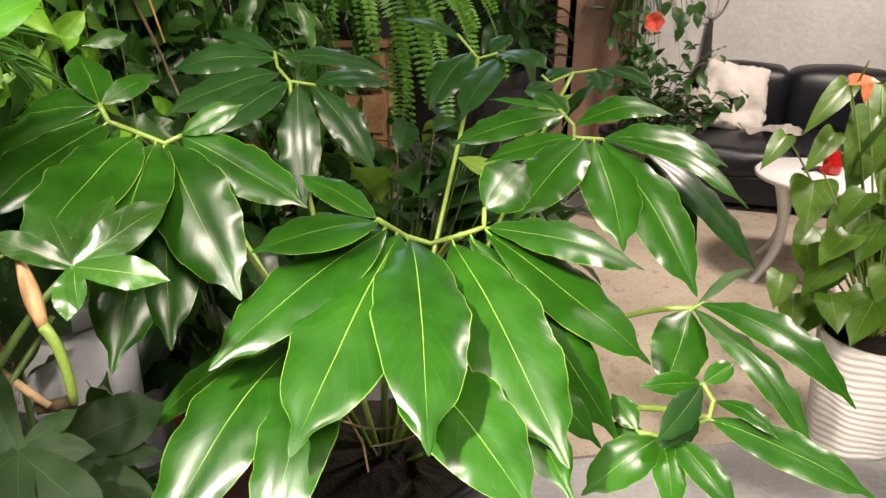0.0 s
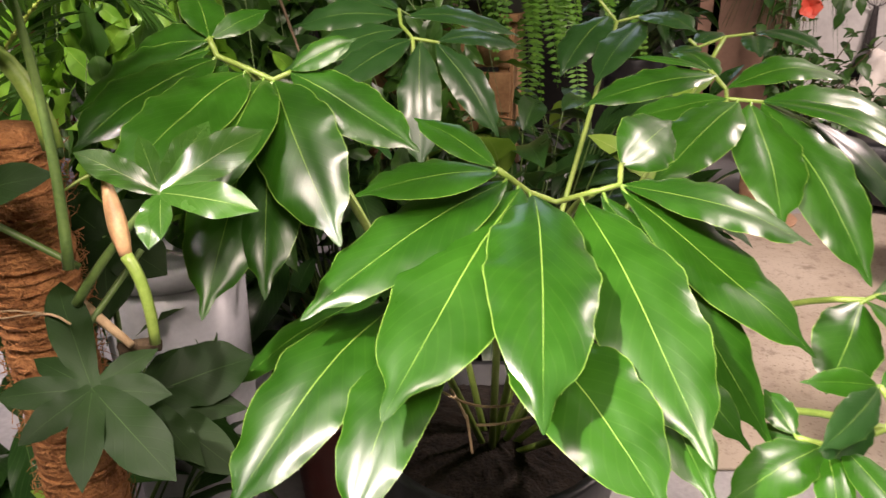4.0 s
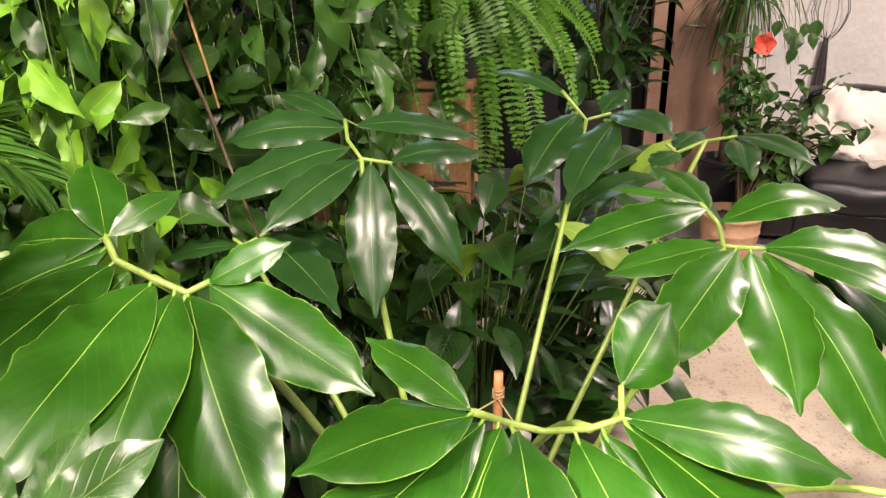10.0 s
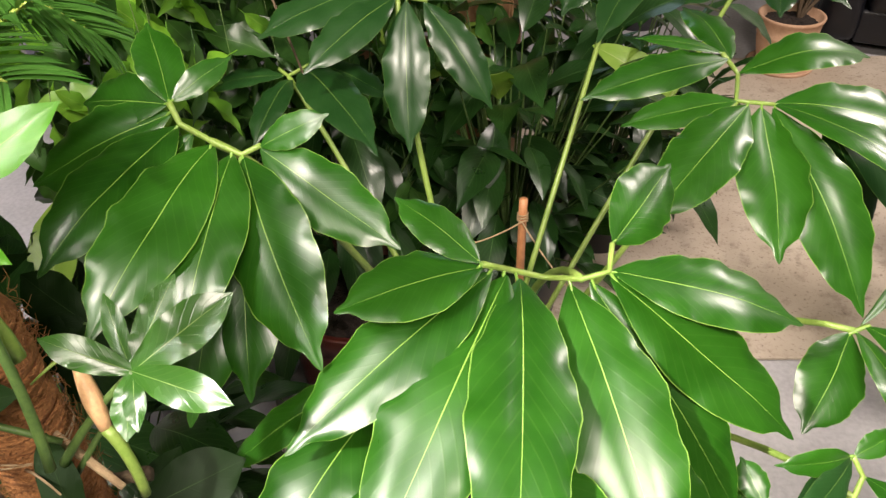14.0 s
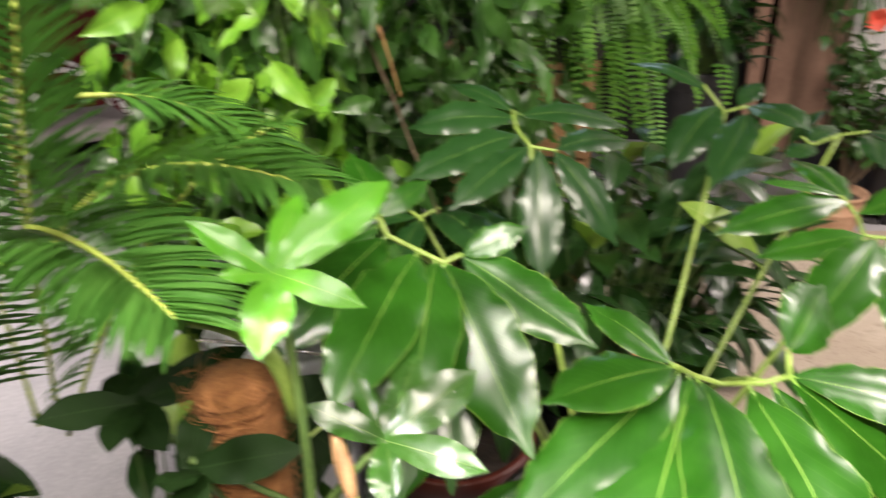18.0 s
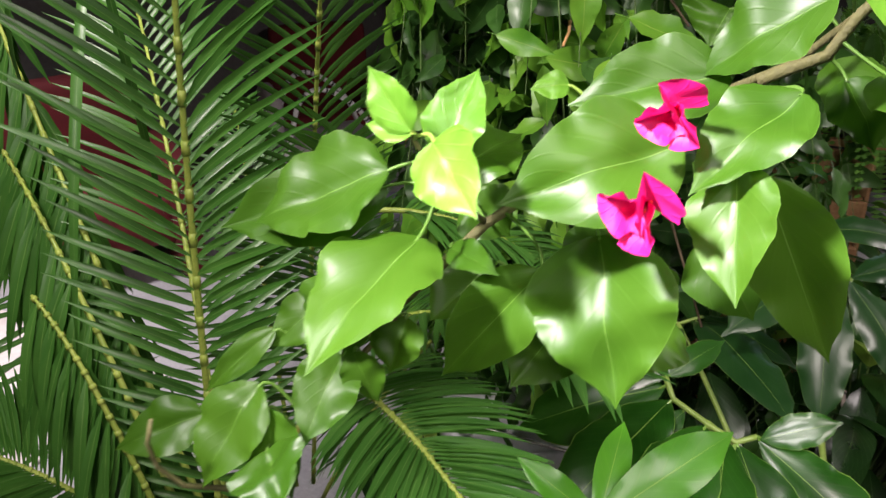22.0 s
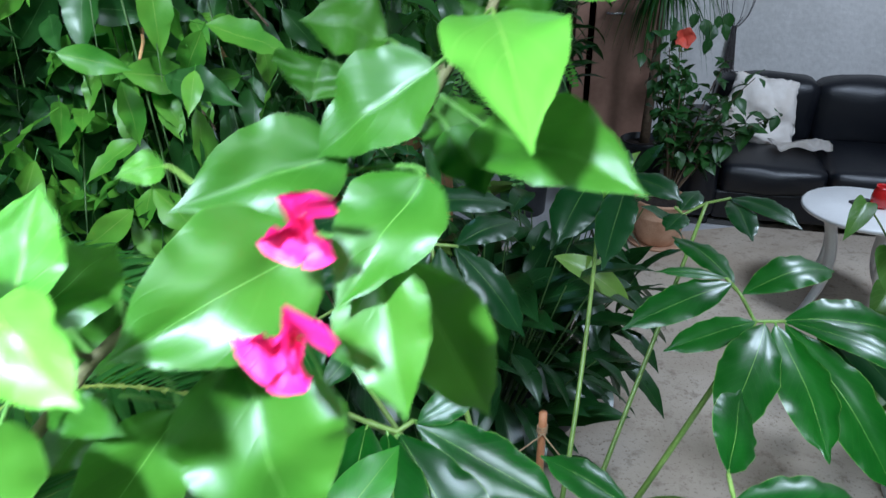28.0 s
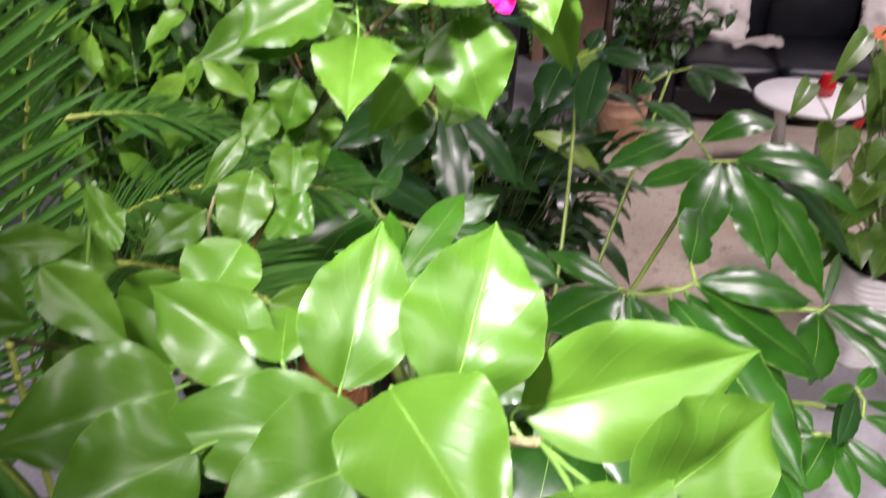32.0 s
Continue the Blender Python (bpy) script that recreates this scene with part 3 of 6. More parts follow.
leaflet((-0.671, 1.044, 1.277), (-0.735, 0.860, 1.216), 0.088, 0.14, (0.10, -0.45, 0.85))
leaflet((-0.650, 1.046, 1.268), (-0.685, 0.985, 1.236), 0.030, 0.08, (0.15, -0.55, 0.80))
leaflet((-0.628, 1.040, 1.260), (-0.655, 0.800, 1.200), 0.088, 0.14, (0.15, -0.45, 0.85))
leaflet((-0.602, 1.025, 1.258), (-0.580, 0.825, 1.180), 0.078, 0.14, (0.05, -0.55, 0.80))
leaflet((-0.585, 1.020, 1.260), (-0.467, 0.860, 1.138), 0.092, 0.14, (-0.05, -0.62, 0.75))
leaflet((-0.568, 1.020, 1.270), (-0.414, 0.974, 1.201), 0.068, 0.10, (0.12, -0.60, 0.75))
leaflet((-0.566, 1.018, 1.277), (-0.500, 1.050, 1.305), 0.036, 0.08, (0.20, -0.60, 0.75))
leaflet((-0.597, 1.026, 1.250), (-0.550, 0.860, 1.075), 0.084, 0.08, (0.10, -0.80, 0.50))
leaflet((-0.610, 1.011, 1.227), (-0.605, 0.830, 1.062), 0.090, 0.08, (0.20, -0.80, 0.50))
pedate(((-0.599, 1.640, 1.279), (-0.586, 1.599, 1.256), (-0.554, 1.552, 1.239), (-0.509, 1.556, 1.232)), FOOT, (-0.550, 1.500, 1.100), GLOSSY_SHADED, 0.006, wide=1.1)
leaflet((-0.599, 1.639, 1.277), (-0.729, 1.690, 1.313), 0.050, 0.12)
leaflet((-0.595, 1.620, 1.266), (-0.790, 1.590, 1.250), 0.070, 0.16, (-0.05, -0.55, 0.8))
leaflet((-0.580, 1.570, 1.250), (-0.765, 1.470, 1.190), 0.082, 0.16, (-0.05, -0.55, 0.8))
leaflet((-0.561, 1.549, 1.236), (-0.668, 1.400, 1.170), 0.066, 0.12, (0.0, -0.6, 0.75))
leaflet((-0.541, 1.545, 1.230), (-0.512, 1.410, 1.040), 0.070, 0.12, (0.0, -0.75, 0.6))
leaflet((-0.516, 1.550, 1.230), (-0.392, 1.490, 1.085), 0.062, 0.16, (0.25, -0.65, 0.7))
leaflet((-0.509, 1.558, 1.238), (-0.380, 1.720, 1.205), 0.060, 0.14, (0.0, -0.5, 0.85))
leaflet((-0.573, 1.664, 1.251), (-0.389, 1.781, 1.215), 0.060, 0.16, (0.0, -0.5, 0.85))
pedate(((-0.784, 1.572, 1.091), (-0.763, 1.559, 1.085), (-0.725, 1.569, 1.105)), FOOT, (-0.650, 1.500, 0.950), GLOSSY_SHADED, 0.006)
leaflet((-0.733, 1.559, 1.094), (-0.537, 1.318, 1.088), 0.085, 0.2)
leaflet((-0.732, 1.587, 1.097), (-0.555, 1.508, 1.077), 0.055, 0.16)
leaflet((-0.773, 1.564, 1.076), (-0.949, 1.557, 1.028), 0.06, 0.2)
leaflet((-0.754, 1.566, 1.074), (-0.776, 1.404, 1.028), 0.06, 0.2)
pedate(((-0.063, 1.471, 1.209), (-0.037, 1.464, 1.182), (-0.050, 1.372, 1.186), (-0.000, 1.377, 1.182)), FOOT, (-0.100, 1.360, 1.060), GLOSSY, 0.006)
leaflet((-0.055, 1.462, 1.206), (-0.254, 1.385, 1.165), 0.062, 0.14, (0.0, -0.55, 0.8))
leaflet((-0.051, 1.365, 1.188), (-0.197, 1.345, 1.150), 0.052, 0.10, (0.0, -0.40, 0.9))
leaflet((-0.035, 1.365, 1.180), (-0.158, 1.180, 1.110), 0.088, 0.12, (0.1, -0.45, 0.85))
leaflet((-0.018, 1.365, 1.176), (0.008, 1.190, 1.060), 0.098, 0.12, (0.15, -0.5, 0.85))
leaflet((-0.004, 1.360, 1.178), (0.128, 1.192, 0.986), 0.098, 0.14, (0.15, -0.70, 0.65))
leaflet((-0.002, 1.377, 1.183), (0.206, 1.250, 1.109), 0.060, 0.26, (0.1, -0.35, 0.95))
leaflet((0.003, 1.385, 1.182), (0.220, 1.400, 1.130), 0.088, 0.22, (0.1, -0.45, 0.9))
leaflet((-0.045, 1.465, 1.205), (-0.110, 1.625, 1.215), 0.062, 0.12, (0.2, -0.35, 0.9))
leaflet((-0.035, 1.455, 1.190), (0.152, 1.530, 1.189), 0.070, 0.26, (0.0, -0.35, 0.95))
leaflet((-0.063, 1.471, 1.209), (-0.189, 1.461, 1.228), 0.028, 0.1)
leaflet((0.190, 1.500, 1.095), (0.188, 1.400, 0.961), 0.07, 0.1, (0.0, -0.7, 0.7), GLOSSY_SHADED)
leaflet((0.190, 1.505, 1.098), (0.123, 1.470, 1.092), 0.05, 0.2, (0.0, -0.5, 0.8), GLOSSY_SHADED)
leaflet((0.199, 1.501, 1.095), (0.281, 1.360, 0.956), 0.09, 0.16, (0.3, -0.5, 0.8), GLOSSY_SHADED)
pedate(((0.107, 1.176, 0.963), (0.120, 1.181, 0.972), (0.137, 1.185, 0.980)), FOOT, (-0.050, 1.300, 0.920), GLOSSY, 0.006)
leaflet((0.130, 1.185, 0.980), (0.304, 1.020, 0.905), 0.074, 0.30, (0.2, -0.45, 0.9))
leaflet((0.122, 1.175, 0.973), (0.212, 0.930, 0.897), 0.070, 0.16, (0.35, -0.5, 0.8))
leaflet((0.114, 1.178, 0.971), (0.054, 1.060, 0.902), 0.086, 0.10, (0.0, -0.75, 0.65))
leaflet((0.130, 1.199, 0.963), (0.311, 1.443, 0.922), 0.02, 0.1)
pedate(((-0.012, 0.929, 0.928), (0.030, 0.930, 0.920), (0.082, 0.955, 0.932), (0.092, 0.975, 0.945), (0.078, 0.985, 0.965)), FOOT, (-0.050, 1.150, 0.860), GLOSSY, 0.006)
leaflet((0.085, 0.955, 0.930), (0.247, 0.850, 0.899), 0.058, 0.14, (0.1, -0.55, 0.8))
leaflet((0.037, 0.932, 0.922), (0.076, 0.820, 0.900), 0.046, 0.12, (0.1, -0.4, 0.9))
leaflet((0.022, 0.930, 0.917), (0.007, 0.820, 0.895), 0.040, 0.12, (0.0, -0.4, 0.9))
leaflet((0.013, 0.927, 0.919), (-0.098, 0.820, 0.922), 0.056, 0.12, (-0.1, -0.5, 0.85))
leaflet((0.096, 0.975, 0.945), (0.148, 0.900, 0.942), 0.028, 0.30, (0.1, -0.4, 0.9))
leaflet((0.080, 0.985, 0.963), (0.129, 1.020, 0.975), 0.028, 0.12, (0.0, -0.6, 0.8))
leaflet((0.073, 0.985, 0.965), (-0.016, 0.940, 0.988), 0.030, 0.22, (0.0, -0.75, 0.6))
leaflet((0.074, 0.980, 0.964), (-0.004, 0.885, 0.945), 0.040, 0.14, (0.1, -0.8, 0.55), GLOSSY_SHADED)
leaflet((0.050, 0.975, 0.955), (0.010, 0.900, 0.905), 0.050, 0.14, (0.3, -0.7, 0.6), GLOSSY_SHADED)
leaflet((-0.016, 0.930, 0.935), (-0.040, 0.970, 0.957), 0.034, 0.10, (0.0, -0.7, 0.7))
leaflet((-0.004, 0.930, 0.925), (-0.050, 0.950, 0.920), 0.022, 0.10, (0.0, -0.6, 0.8))
pedate(((-0.246, 1.852, 1.290), (-0.200, 1.837, 1.240), (-0.156, 1.849, 1.250)), FOOT, (-0.270, 1.500, 1.000), GLOSSY_SHADED, 0.0055)
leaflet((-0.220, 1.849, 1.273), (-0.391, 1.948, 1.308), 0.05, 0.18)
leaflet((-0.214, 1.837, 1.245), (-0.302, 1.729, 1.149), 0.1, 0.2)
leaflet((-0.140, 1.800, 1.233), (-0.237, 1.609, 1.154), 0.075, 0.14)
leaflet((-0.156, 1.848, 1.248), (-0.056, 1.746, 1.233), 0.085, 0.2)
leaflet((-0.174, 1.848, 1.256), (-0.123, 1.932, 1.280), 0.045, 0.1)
pedate(((-0.068, 1.753, 1.220), (-0.050, 1.749, 1.205), (-0.001, 1.764, 1.223), (0.051, 1.774, 1.229)), FOOT, (-0.150, 1.550, 1.000), GLOSSY_SHADED, 0.0055)
leaflet((0.046, 1.773, 1.227), (0.144, 1.650, 1.214), 0.06, 0.2)
leaflet((0.051, 1.772, 1.222), (0.035, 1.610, 1.210), 0.055, 0.1)
leaflet((-0.053, 1.753, 1.215), (0.006, 1.831, 1.223), 0.05, 0.1)
leaflet((-0.044, 1.752, 1.209), (-0.100, 1.693, 1.195), 0.05, 0.1)
bm = bmesh.new()
tube(bm, [Vector(p) - Vector(phil.location) for p in bend((-0.381, 0.917, 0.948), (-0.302, 0.900, 0.954), rise=-0.25, n=8)], 0.0016, 0.0014, 5)
part("twine", bm, TWINE, phil, "loose twine tied round the stalks")
bm = bmesh.new()
tube(bm, [Vector(p) - Vector(phil.location) for p in bend((-0.376, 0.936, 0.940), (-0.351, 0.891, 0.936), rise=0.1, n=8)], 0.0016, 0.0014, 5)
part("twine", bm, TWINE, phil, "loose twine tied round the stalks")
bm = bmesh.new()
tube(bm, [Vector(p) - Vector(phil.location) for p in bend((-0.351, 0.893, 0.939), (-0.342, 0.877, 0.902), rise=0.05, n=8)], 0.0016, 0.0014, 5)
part("twine", bm, TWINE, phil, "loose twine tied round the stalks")
bm = bmesh.new()
tube(bm, [Vector(p) - Vector(phil.location) for p in bend((-0.340, 0.889, 0.930), (-0.284, 0.912, 0.931), rise=-0.1, n=8)], 0.0016, 0.0014, 5)
part("twine", bm, TWINE, phil, "loose twine tied round the stalks")
# ---- bougainvillea ----
boug = thing("bougainvillea", "bougainvillea with light green leaves and two magenta bracts", "houseplant", at=(-0.80, 0.42, 0))
BO = Vector(boug.location)
BCOUNT = [0]


STEMS = []


def twig(points, r0, r1, material=None):
    for a, b in zip(points, points[1:]):
        STEMS.extend(Vector(a).lerp(Vector(b), k / 12) for k in range(12))
    bm = bmesh.new()
    tube(bm, [Vector(p) - BO for p in points], r0, r1, 7)
    return part("branch", bm, material or TWIG, boug)


def bract_leaf(base, tip, width, rise, young=0, facing=None):
    BCOUNT[0] += 1
    rng = random.Random(BCOUNT[0] * 13)
    bm = bmesh.new()
    face = Vector((0.15, -0.72, 0.60)) + Vector((rng.uniform(-0.25, 0.25), rng.uniform(-0.15, 0.15), rng.uniform(-0.2, 0.2)))
    if facing:
        face = Vector(facing)
    base, tip = Vector(base), Vector(tip)
    blade(bm, base - BO, tip - BO, width, rise * 0.8, "ovate", 0.46, 0.05, 0, 20, 7, BCOUNT[0], 0.24, 0.6, face, 0.10)
    uvl = bm.loops.layers.uv.verify()
    known = len(bm.faces)
    stem = min(STEMS, key=lambda q: (q - base).length)
    gap = (stem - base).length
    root = base.lerp(stem, min(1.0, 0.045 / max(gap, 0.001)))
    tube(bm, bend(root - BO, base.lerp(tip, 0.03) - BO, base + (base - tip) * 0.12 + Vector((0, 0.002, 0.001)) - BO, n=6), 0.0008, 0.0007, 5, False)
    bm.faces.ensure_lookup_table()
    for f in bm.faces[known:]:
        for loop in f.loops:
            loop[uvl].uv = (0.5, 0.0)
    return part("leaf", bm, BOUG_YOUNG if young else BOUG, boug, "yellow-green young leaf" if young else "")


twig([(-0.685, 0.545, 1.638), (-0.655, 0.568, 1.672), (-0.622, 0.592, 1.697), (-0.590, 0.620, 1.714), (-0.564, 0.650, 1.724), (-0.538, 0.679, 1.747)], 0.0022, 0.0015)
twig([(-0.575, 0.637, 1.719), (-0.553, 0.647, 1.728), (-0.545, 0.646, 1.743), (-0.530, 0.656, 1.759), (-0.523, 0.666, 1.776), (-0.521, 0.671, 1.786)], 0.0026, 0.0016)
twig([(-0.655, 0.568, 1.672), (-0.662, 0.552, 1.688), (-0.660, 0.536, 1.704), (-0.658, 0.522, 1.718)], 0.0013, 0.0008)
twig([(-0.727, 0.492, 1.572), (-0.718, 0.502, 1.586), (-0.708, 0.515, 1.598)], 0.0016, 0.0014, ORANGE_TWIG)
twig([(-0.708, 0.515, 1.598), (-0.702, 0.540, 1.612), (-0.692, 0.556, 1.626), (-0.685, 0.545, 1.638)], 0.0014, 0.0013)
twig([(-0.727, 0.492, 1.572), (-0.734, 0.471, 1.588), (-0.738, 0.465, 1.600), (-0.736, 0.462, 1.613), (-0.731, 0.462, 1.625)], 0.0012, 0.0008)
twig(((-0.80, 0.42, 0.6), (-0.80, 0.44, 1.2), (-0.727, 0.492, 1.572)), 0.005, 0.0018, BARK)
twig(((-0.61, 0.275, 1.645), (-0.655, 0.305, 1.622), (-0.69, 0.345, 1.60), (-0.755, 0.375, 1.60), (-0.85, 0.398, 1.607)), 0.0016, 0.0011)
twig(((-0.80, 0.42, 0.6), (-0.76, 0.34, 1.2), (-0.69, 0.29, 1.55), (-0.65, 0.29, 1.62)), 0.004, 0.0018, BARK)
bract_leaf((-0.673, 0.530, 1.702), (-0.722, 0.515, 1.680), 0.042, 0.10, facing=(0.02, -0.66, 0.75))
bract_leaf((-0.684, 0.545, 1.690), (-0.744, 0.518, 1.673), 0.036, 0.10, facing=(0.15, -0.85, 0.50))
bract_leaf((-0.660, 0.527, 1.681), (-0.666, 0.470, 1.658), 0.042, 0.12, facing=(0.0, -0.55, 0.84))
bract_leaf((-0.657, 0.520, 1.720), (-0.672, 0.521, 1.739), 0.015, 0.05, young=1, facing=(0.0, -0.95, 0.30))
bract_leaf((-0.658, 0.541, 1.706), (-0.654, 0.561, 1.732), 0.023, 0.12, young=1, facing=(0.17, -0.78, 0.60))
bract_leaf((-0.649, 0.520, 1.718), (-0.625, 0.502, 1.703), 0.025, 0.06, young=1, facing=(-0.15, -0.81, 0.55))
bract_leaf((-0.657, 0.520, 1.719), (-0.673, 0.519, 1.721), 0.009, 0.06, young=1, facing=(0.1, -0.8, 0.6))
bract_leaf((-0.658, 0.545, 1.698), (-0.646, 0.580, 1.705), 0.032, 0.06, facing=(0.10, -0.70, 0.70))
bract_leaf((-0.584, 0.559, 1.714), (-0.632, 0.528, 1.697), 0.042, 0.06, facing=(0.12, -0.86, 0.50))
bract_leaf((-0.577, 0.589, 1.730), (-0.625, 0.569, 1.720), 0.032, 0.12, facing=(0.20, -0.74, 0.62))
bract_leaf((-0.606, 0.553, 1.682), (-0.591, 0.535, 1.629), 0.052, 0.06, facing=(-0.06, -0.85, 0.52))
bract_leaf((-0.553, 0.566, 1.731), (-0.576, 0.537, 1.706), 0.029, 0.08, facing=(-0.10, -0.70, 0.72))
bract_leaf((-0.566, 0.551, 1.712), (-0.558, 0.527, 1.679), 0.028, 0.08, facing=(-0.34, -0.78, 0.48))
bract_leaf((-0.560, 0.568, 1.704), (-0.532, 0.580, 1.638), 0.031, 0.06, facing=(0.20, -0.95, 0.10))
bract_leaf((-0.624, 0.548, 1.667), (-0.659, 0.537, 1.620), 0.030, 0.10, facing=(0.05, -0.95, 0.25))
bract_leaf((-0.720, 0.503, 1.618), (-0.731, 0.477, 1.583), 0.030, 0.12, facing=(0.10, -0.80, 0.60))
bract_leaf((-0.700, 0.530, 1.622), (-0.702, 0.503, 1.595), 0.027, 0.12, facing=(0.30, -0.75, 0.57))
bract_leaf((-0.748, 0.498, 1.598), (-0.778, 0.475, 1.585), 0.024, 0.12, facing=(0.20, -0.72, 0.65))
bract_leaf((-0.692, 0.527, 1.627), (-0.684, 0.530, 1.604), 0.018, 0.10, facing=(0.40, -0.85, 0.20))
bract_leaf((-0.710, 0.536, 1.642), (-0.727, 0.518, 1.624), 0.021, 0.10, facing=(0.30, -0.80, 0.40))
bract_leaf((-0.692, 0.522, 1.660), (-0.702, 0.518, 1.633), 0.026, 0.10, facing=(-0.10, -0.85, 0.40))
bract_leaf((-0.725, 0.520, 1.632), (-0.748, 0.500, 1.607), 0.013, 0.12, facing=(0.30, -0.70, 0.60))
bract_leaf((-0.715, 0.500, 1.610), (-0.700, 0.492, 1.578), 0.026, 0.10, facing=(0.2, -0.95, 0.2))
bract_leaf((-0.666, 0.325, 1.623), (-0.650, 0.373, 1.659), 0.04, 0.12, facing=(0.0, -0.8, 0.55))
bract_leaf((-0.633, 0.280, 1.658), (-0.617, 0.320, 1.687), 0.04, 0.14, facing=(0.05, -0.75, 0.62))
bract_leaf((-0.613, 0.286, 1.647), (-0.546, 0.291, 1.659), 0.037, 0.14, facing=(0.25, -0.72, 0.62))
bract_leaf((-0.649, 0.280, 1.662), (-0.627, 0.225, 1.661), 0.04, 0.1, facing=(0.0, -0.5, 0.85))
bract_leaf((-0.691, 0.343, 1.618), (-0.738, 0.374, 1.635), 0.036, 0.12, facing=(-0.05, -0.7, 0.68))
bract_leaf((-0.594, 0.245, 1.653), (-0.555, 0.266, 1.664), 0.036, 0.12, facing=(0.3, -0.7, 0.62))
bract_leaf((-0.661, 0.301, 1.630), (-0.728, 0.305, 1.625), 0.034, 0.14, facing=(0.0, -0.6, 0.78))
bract_leaf((-0.725, 0.341, 1.612), (-0.778, 0.314, 1.615), 0.046, 0.12, facing=(-0.1, -0.7, 0.68))
bract_leaf((-0.650, 0.267, 1.653), (-0.691, 0.251, 1.651), 0.04, 0.12, facing=(0.0, -0.55, 0.8))
bract_leaf((-0.706, 0.294, 1.630), (-0.743, 0.273, 1.629), 0.04, 0.1, facing=(0.0, -0.65, 0.72))
bract_leaf((-0.608, 0.252, 1.654), (-0.598, 0.217, 1.658), 0.036, 0.1, facing=(0.2, -0.55, 0.8))
bract_leaf((-0.686, 0.335, 1.627), (-0.687, 0.369, 1.626), 0.03, 0.1, facing=(0.0, -0.7, 0.68))
bract_leaf((-0.662, 0.552, 1.667), (-0.634, 0.536, 1.668), 0.013, 0.1)
bract_leaf((-0.645, 0.625, 1.714), (-0.659, 0.616, 1.713), 0.013, 0.1, young=1)
bract_leaf((-0.593, 0.669, 1.741), (-0.598, 0.659, 1.727), 0.036, 0.1)
bract_leaf((-0.552, 0.682, 1.720), (-0.527, 0.668, 1.690), 0.032, 0.1)
bract_leaf((-0.708, 0.490, 1.600), (-0.687, 0.474, 1.595), 0.032, 0.1)
bract_leaf((-0.668, 0.579, 1.677), (-0.651, 0.581, 1.662), 0.027, 0.1)
bract_leaf((-0.529, 0.641, 1.762), (-0.525, 0.559, 1.739), 0.040, 0.14, young=1)
bract_leaf((-0.533, 0.634, 1.725), (-0.484, 0.588, 1.715), 0.041, 0.16)
bract_leaf((-0.545, 0.646, 1.720), (-0.531, 0.637, 1.696), 0.027, 0.12)
bract_leaf((-0.513, 0.666, 1.772), (-0.460, 0.676, 1.772), 0.029, 0.16, young=1)
bract_leaf((-0.519, 0.675, 1.771), (-0.511, 0.668, 1.753), 0.034, 0.1)
bract_leaf((-0.530, 0.673, 1.770), (-0.536, 0.664, 1.754), 0.020, 0.1)
bract_leaf((-0.529, 0.664, 1.776), (-0.551, 0.660, 1.775), 0.020, 0.1, young=1)
bract_leaf((-0.550, 0.587, 1.756), (-0.586, 0.586, 1.729), 0.030, 0.12, facing=(-0.2, -0.75, 0.6))
bract_leaf((-0.568, 0.667, 1.749), (-0.600, 0.664, 1.757), 0.032, 0.12)
bract_leaf((-0.632, 0.597, 1.622), (-0.644, 0.566, 1.601), 0.036, 0.12)
bract_leaf((-0.669, 0.595, 1.637), (-0.687, 0.575, 1.617), 0.031, 0.1)
bract_leaf((-0.625, 0.638, 1.644), (-0.638, 0.612, 1.622), 0.036, 0.1)
bract_leaf((-0.588, 0.648, 1.647), (-0.563, 0.645, 1.613), 0.041, 0.12)
bract_leaf((-0.666, 0.613, 1.667), (-0.682, 0.597, 1.654), 0.031, 0.1)
bract_leaf((-0.624, 0.660, 1.686), (-0.639, 0.640, 1.664), 0.036, 0.1)
bract_leaf((-0.704, 0.551, 1.638), (-0.701, 0.528, 1.617), 0.027, 0.1)
bract_leaf((-0.686, 0.556, 1.629), (-0.688, 0.544, 1.608), 0.027, 0.1)
bract_leaf((-0.598, 0.636, 1.611), (-0.609, 0.608, 1.594), 0.036, 0.1)
bract_leaf((-0.731, 0.362, 1.605), (-0.798, 0.397, 1.592), 0.045, 0.14)
bract_leaf((-0.731, 0.394, 1.623), (-0.763, 0.395, 1.597), 0.032, 0.14)
bract_leaf((-0.718, 0.487, 1.543), (-0.662, 0.510, 1.506), 0.036, 0.16)
bract_leaf((-0.758, 0.363, 1.596), (-0.760, 0.390, 1.603), 0.041, 0.14)
bract_leaf((-0.760, 0.391, 1.652), (-0.748, 0.397, 1.654), 0.027, 0.1)
bract_leaf((-0.783, 0.396, 1.634), (-0.758, 0.403, 1.625), 0.029, 0.1)
bract_leaf((-0.855, 0.410, 1.609), (-0.874, 0.426, 1.634), 0.018, 0.1)
bract_leaf((-0.846, 0.405, 1.614), (-0.820, 0.428, 1.608), 0.025, 0.1)
bract_leaf((-0.859, 0.359, 1.654), (-0.823, 0.382, 1.662), 0.032, 0.1)
bract_leaf((-0.816, 0.353, 1.646), (-0.776, 0.364, 1.627), 0.032, 0.12)
bract_leaf((-0.800, 0.376, 1.651), (-0.779, 0.364, 1.629), 0.022, 0.1)
bract_leaf((-0.796, 0.388, 1.646), (-0.768, 0.400, 1.639), 0.017, 0.1)
bract_leaf((-0.706, 0.395, 1.639), (-0.724, 0.363, 1.620), 0.031, 0.1)
bract_leaf((-0.770, 0.367, 1.649), (-0.742, 0.355, 1.621), 0.023, 0.1)
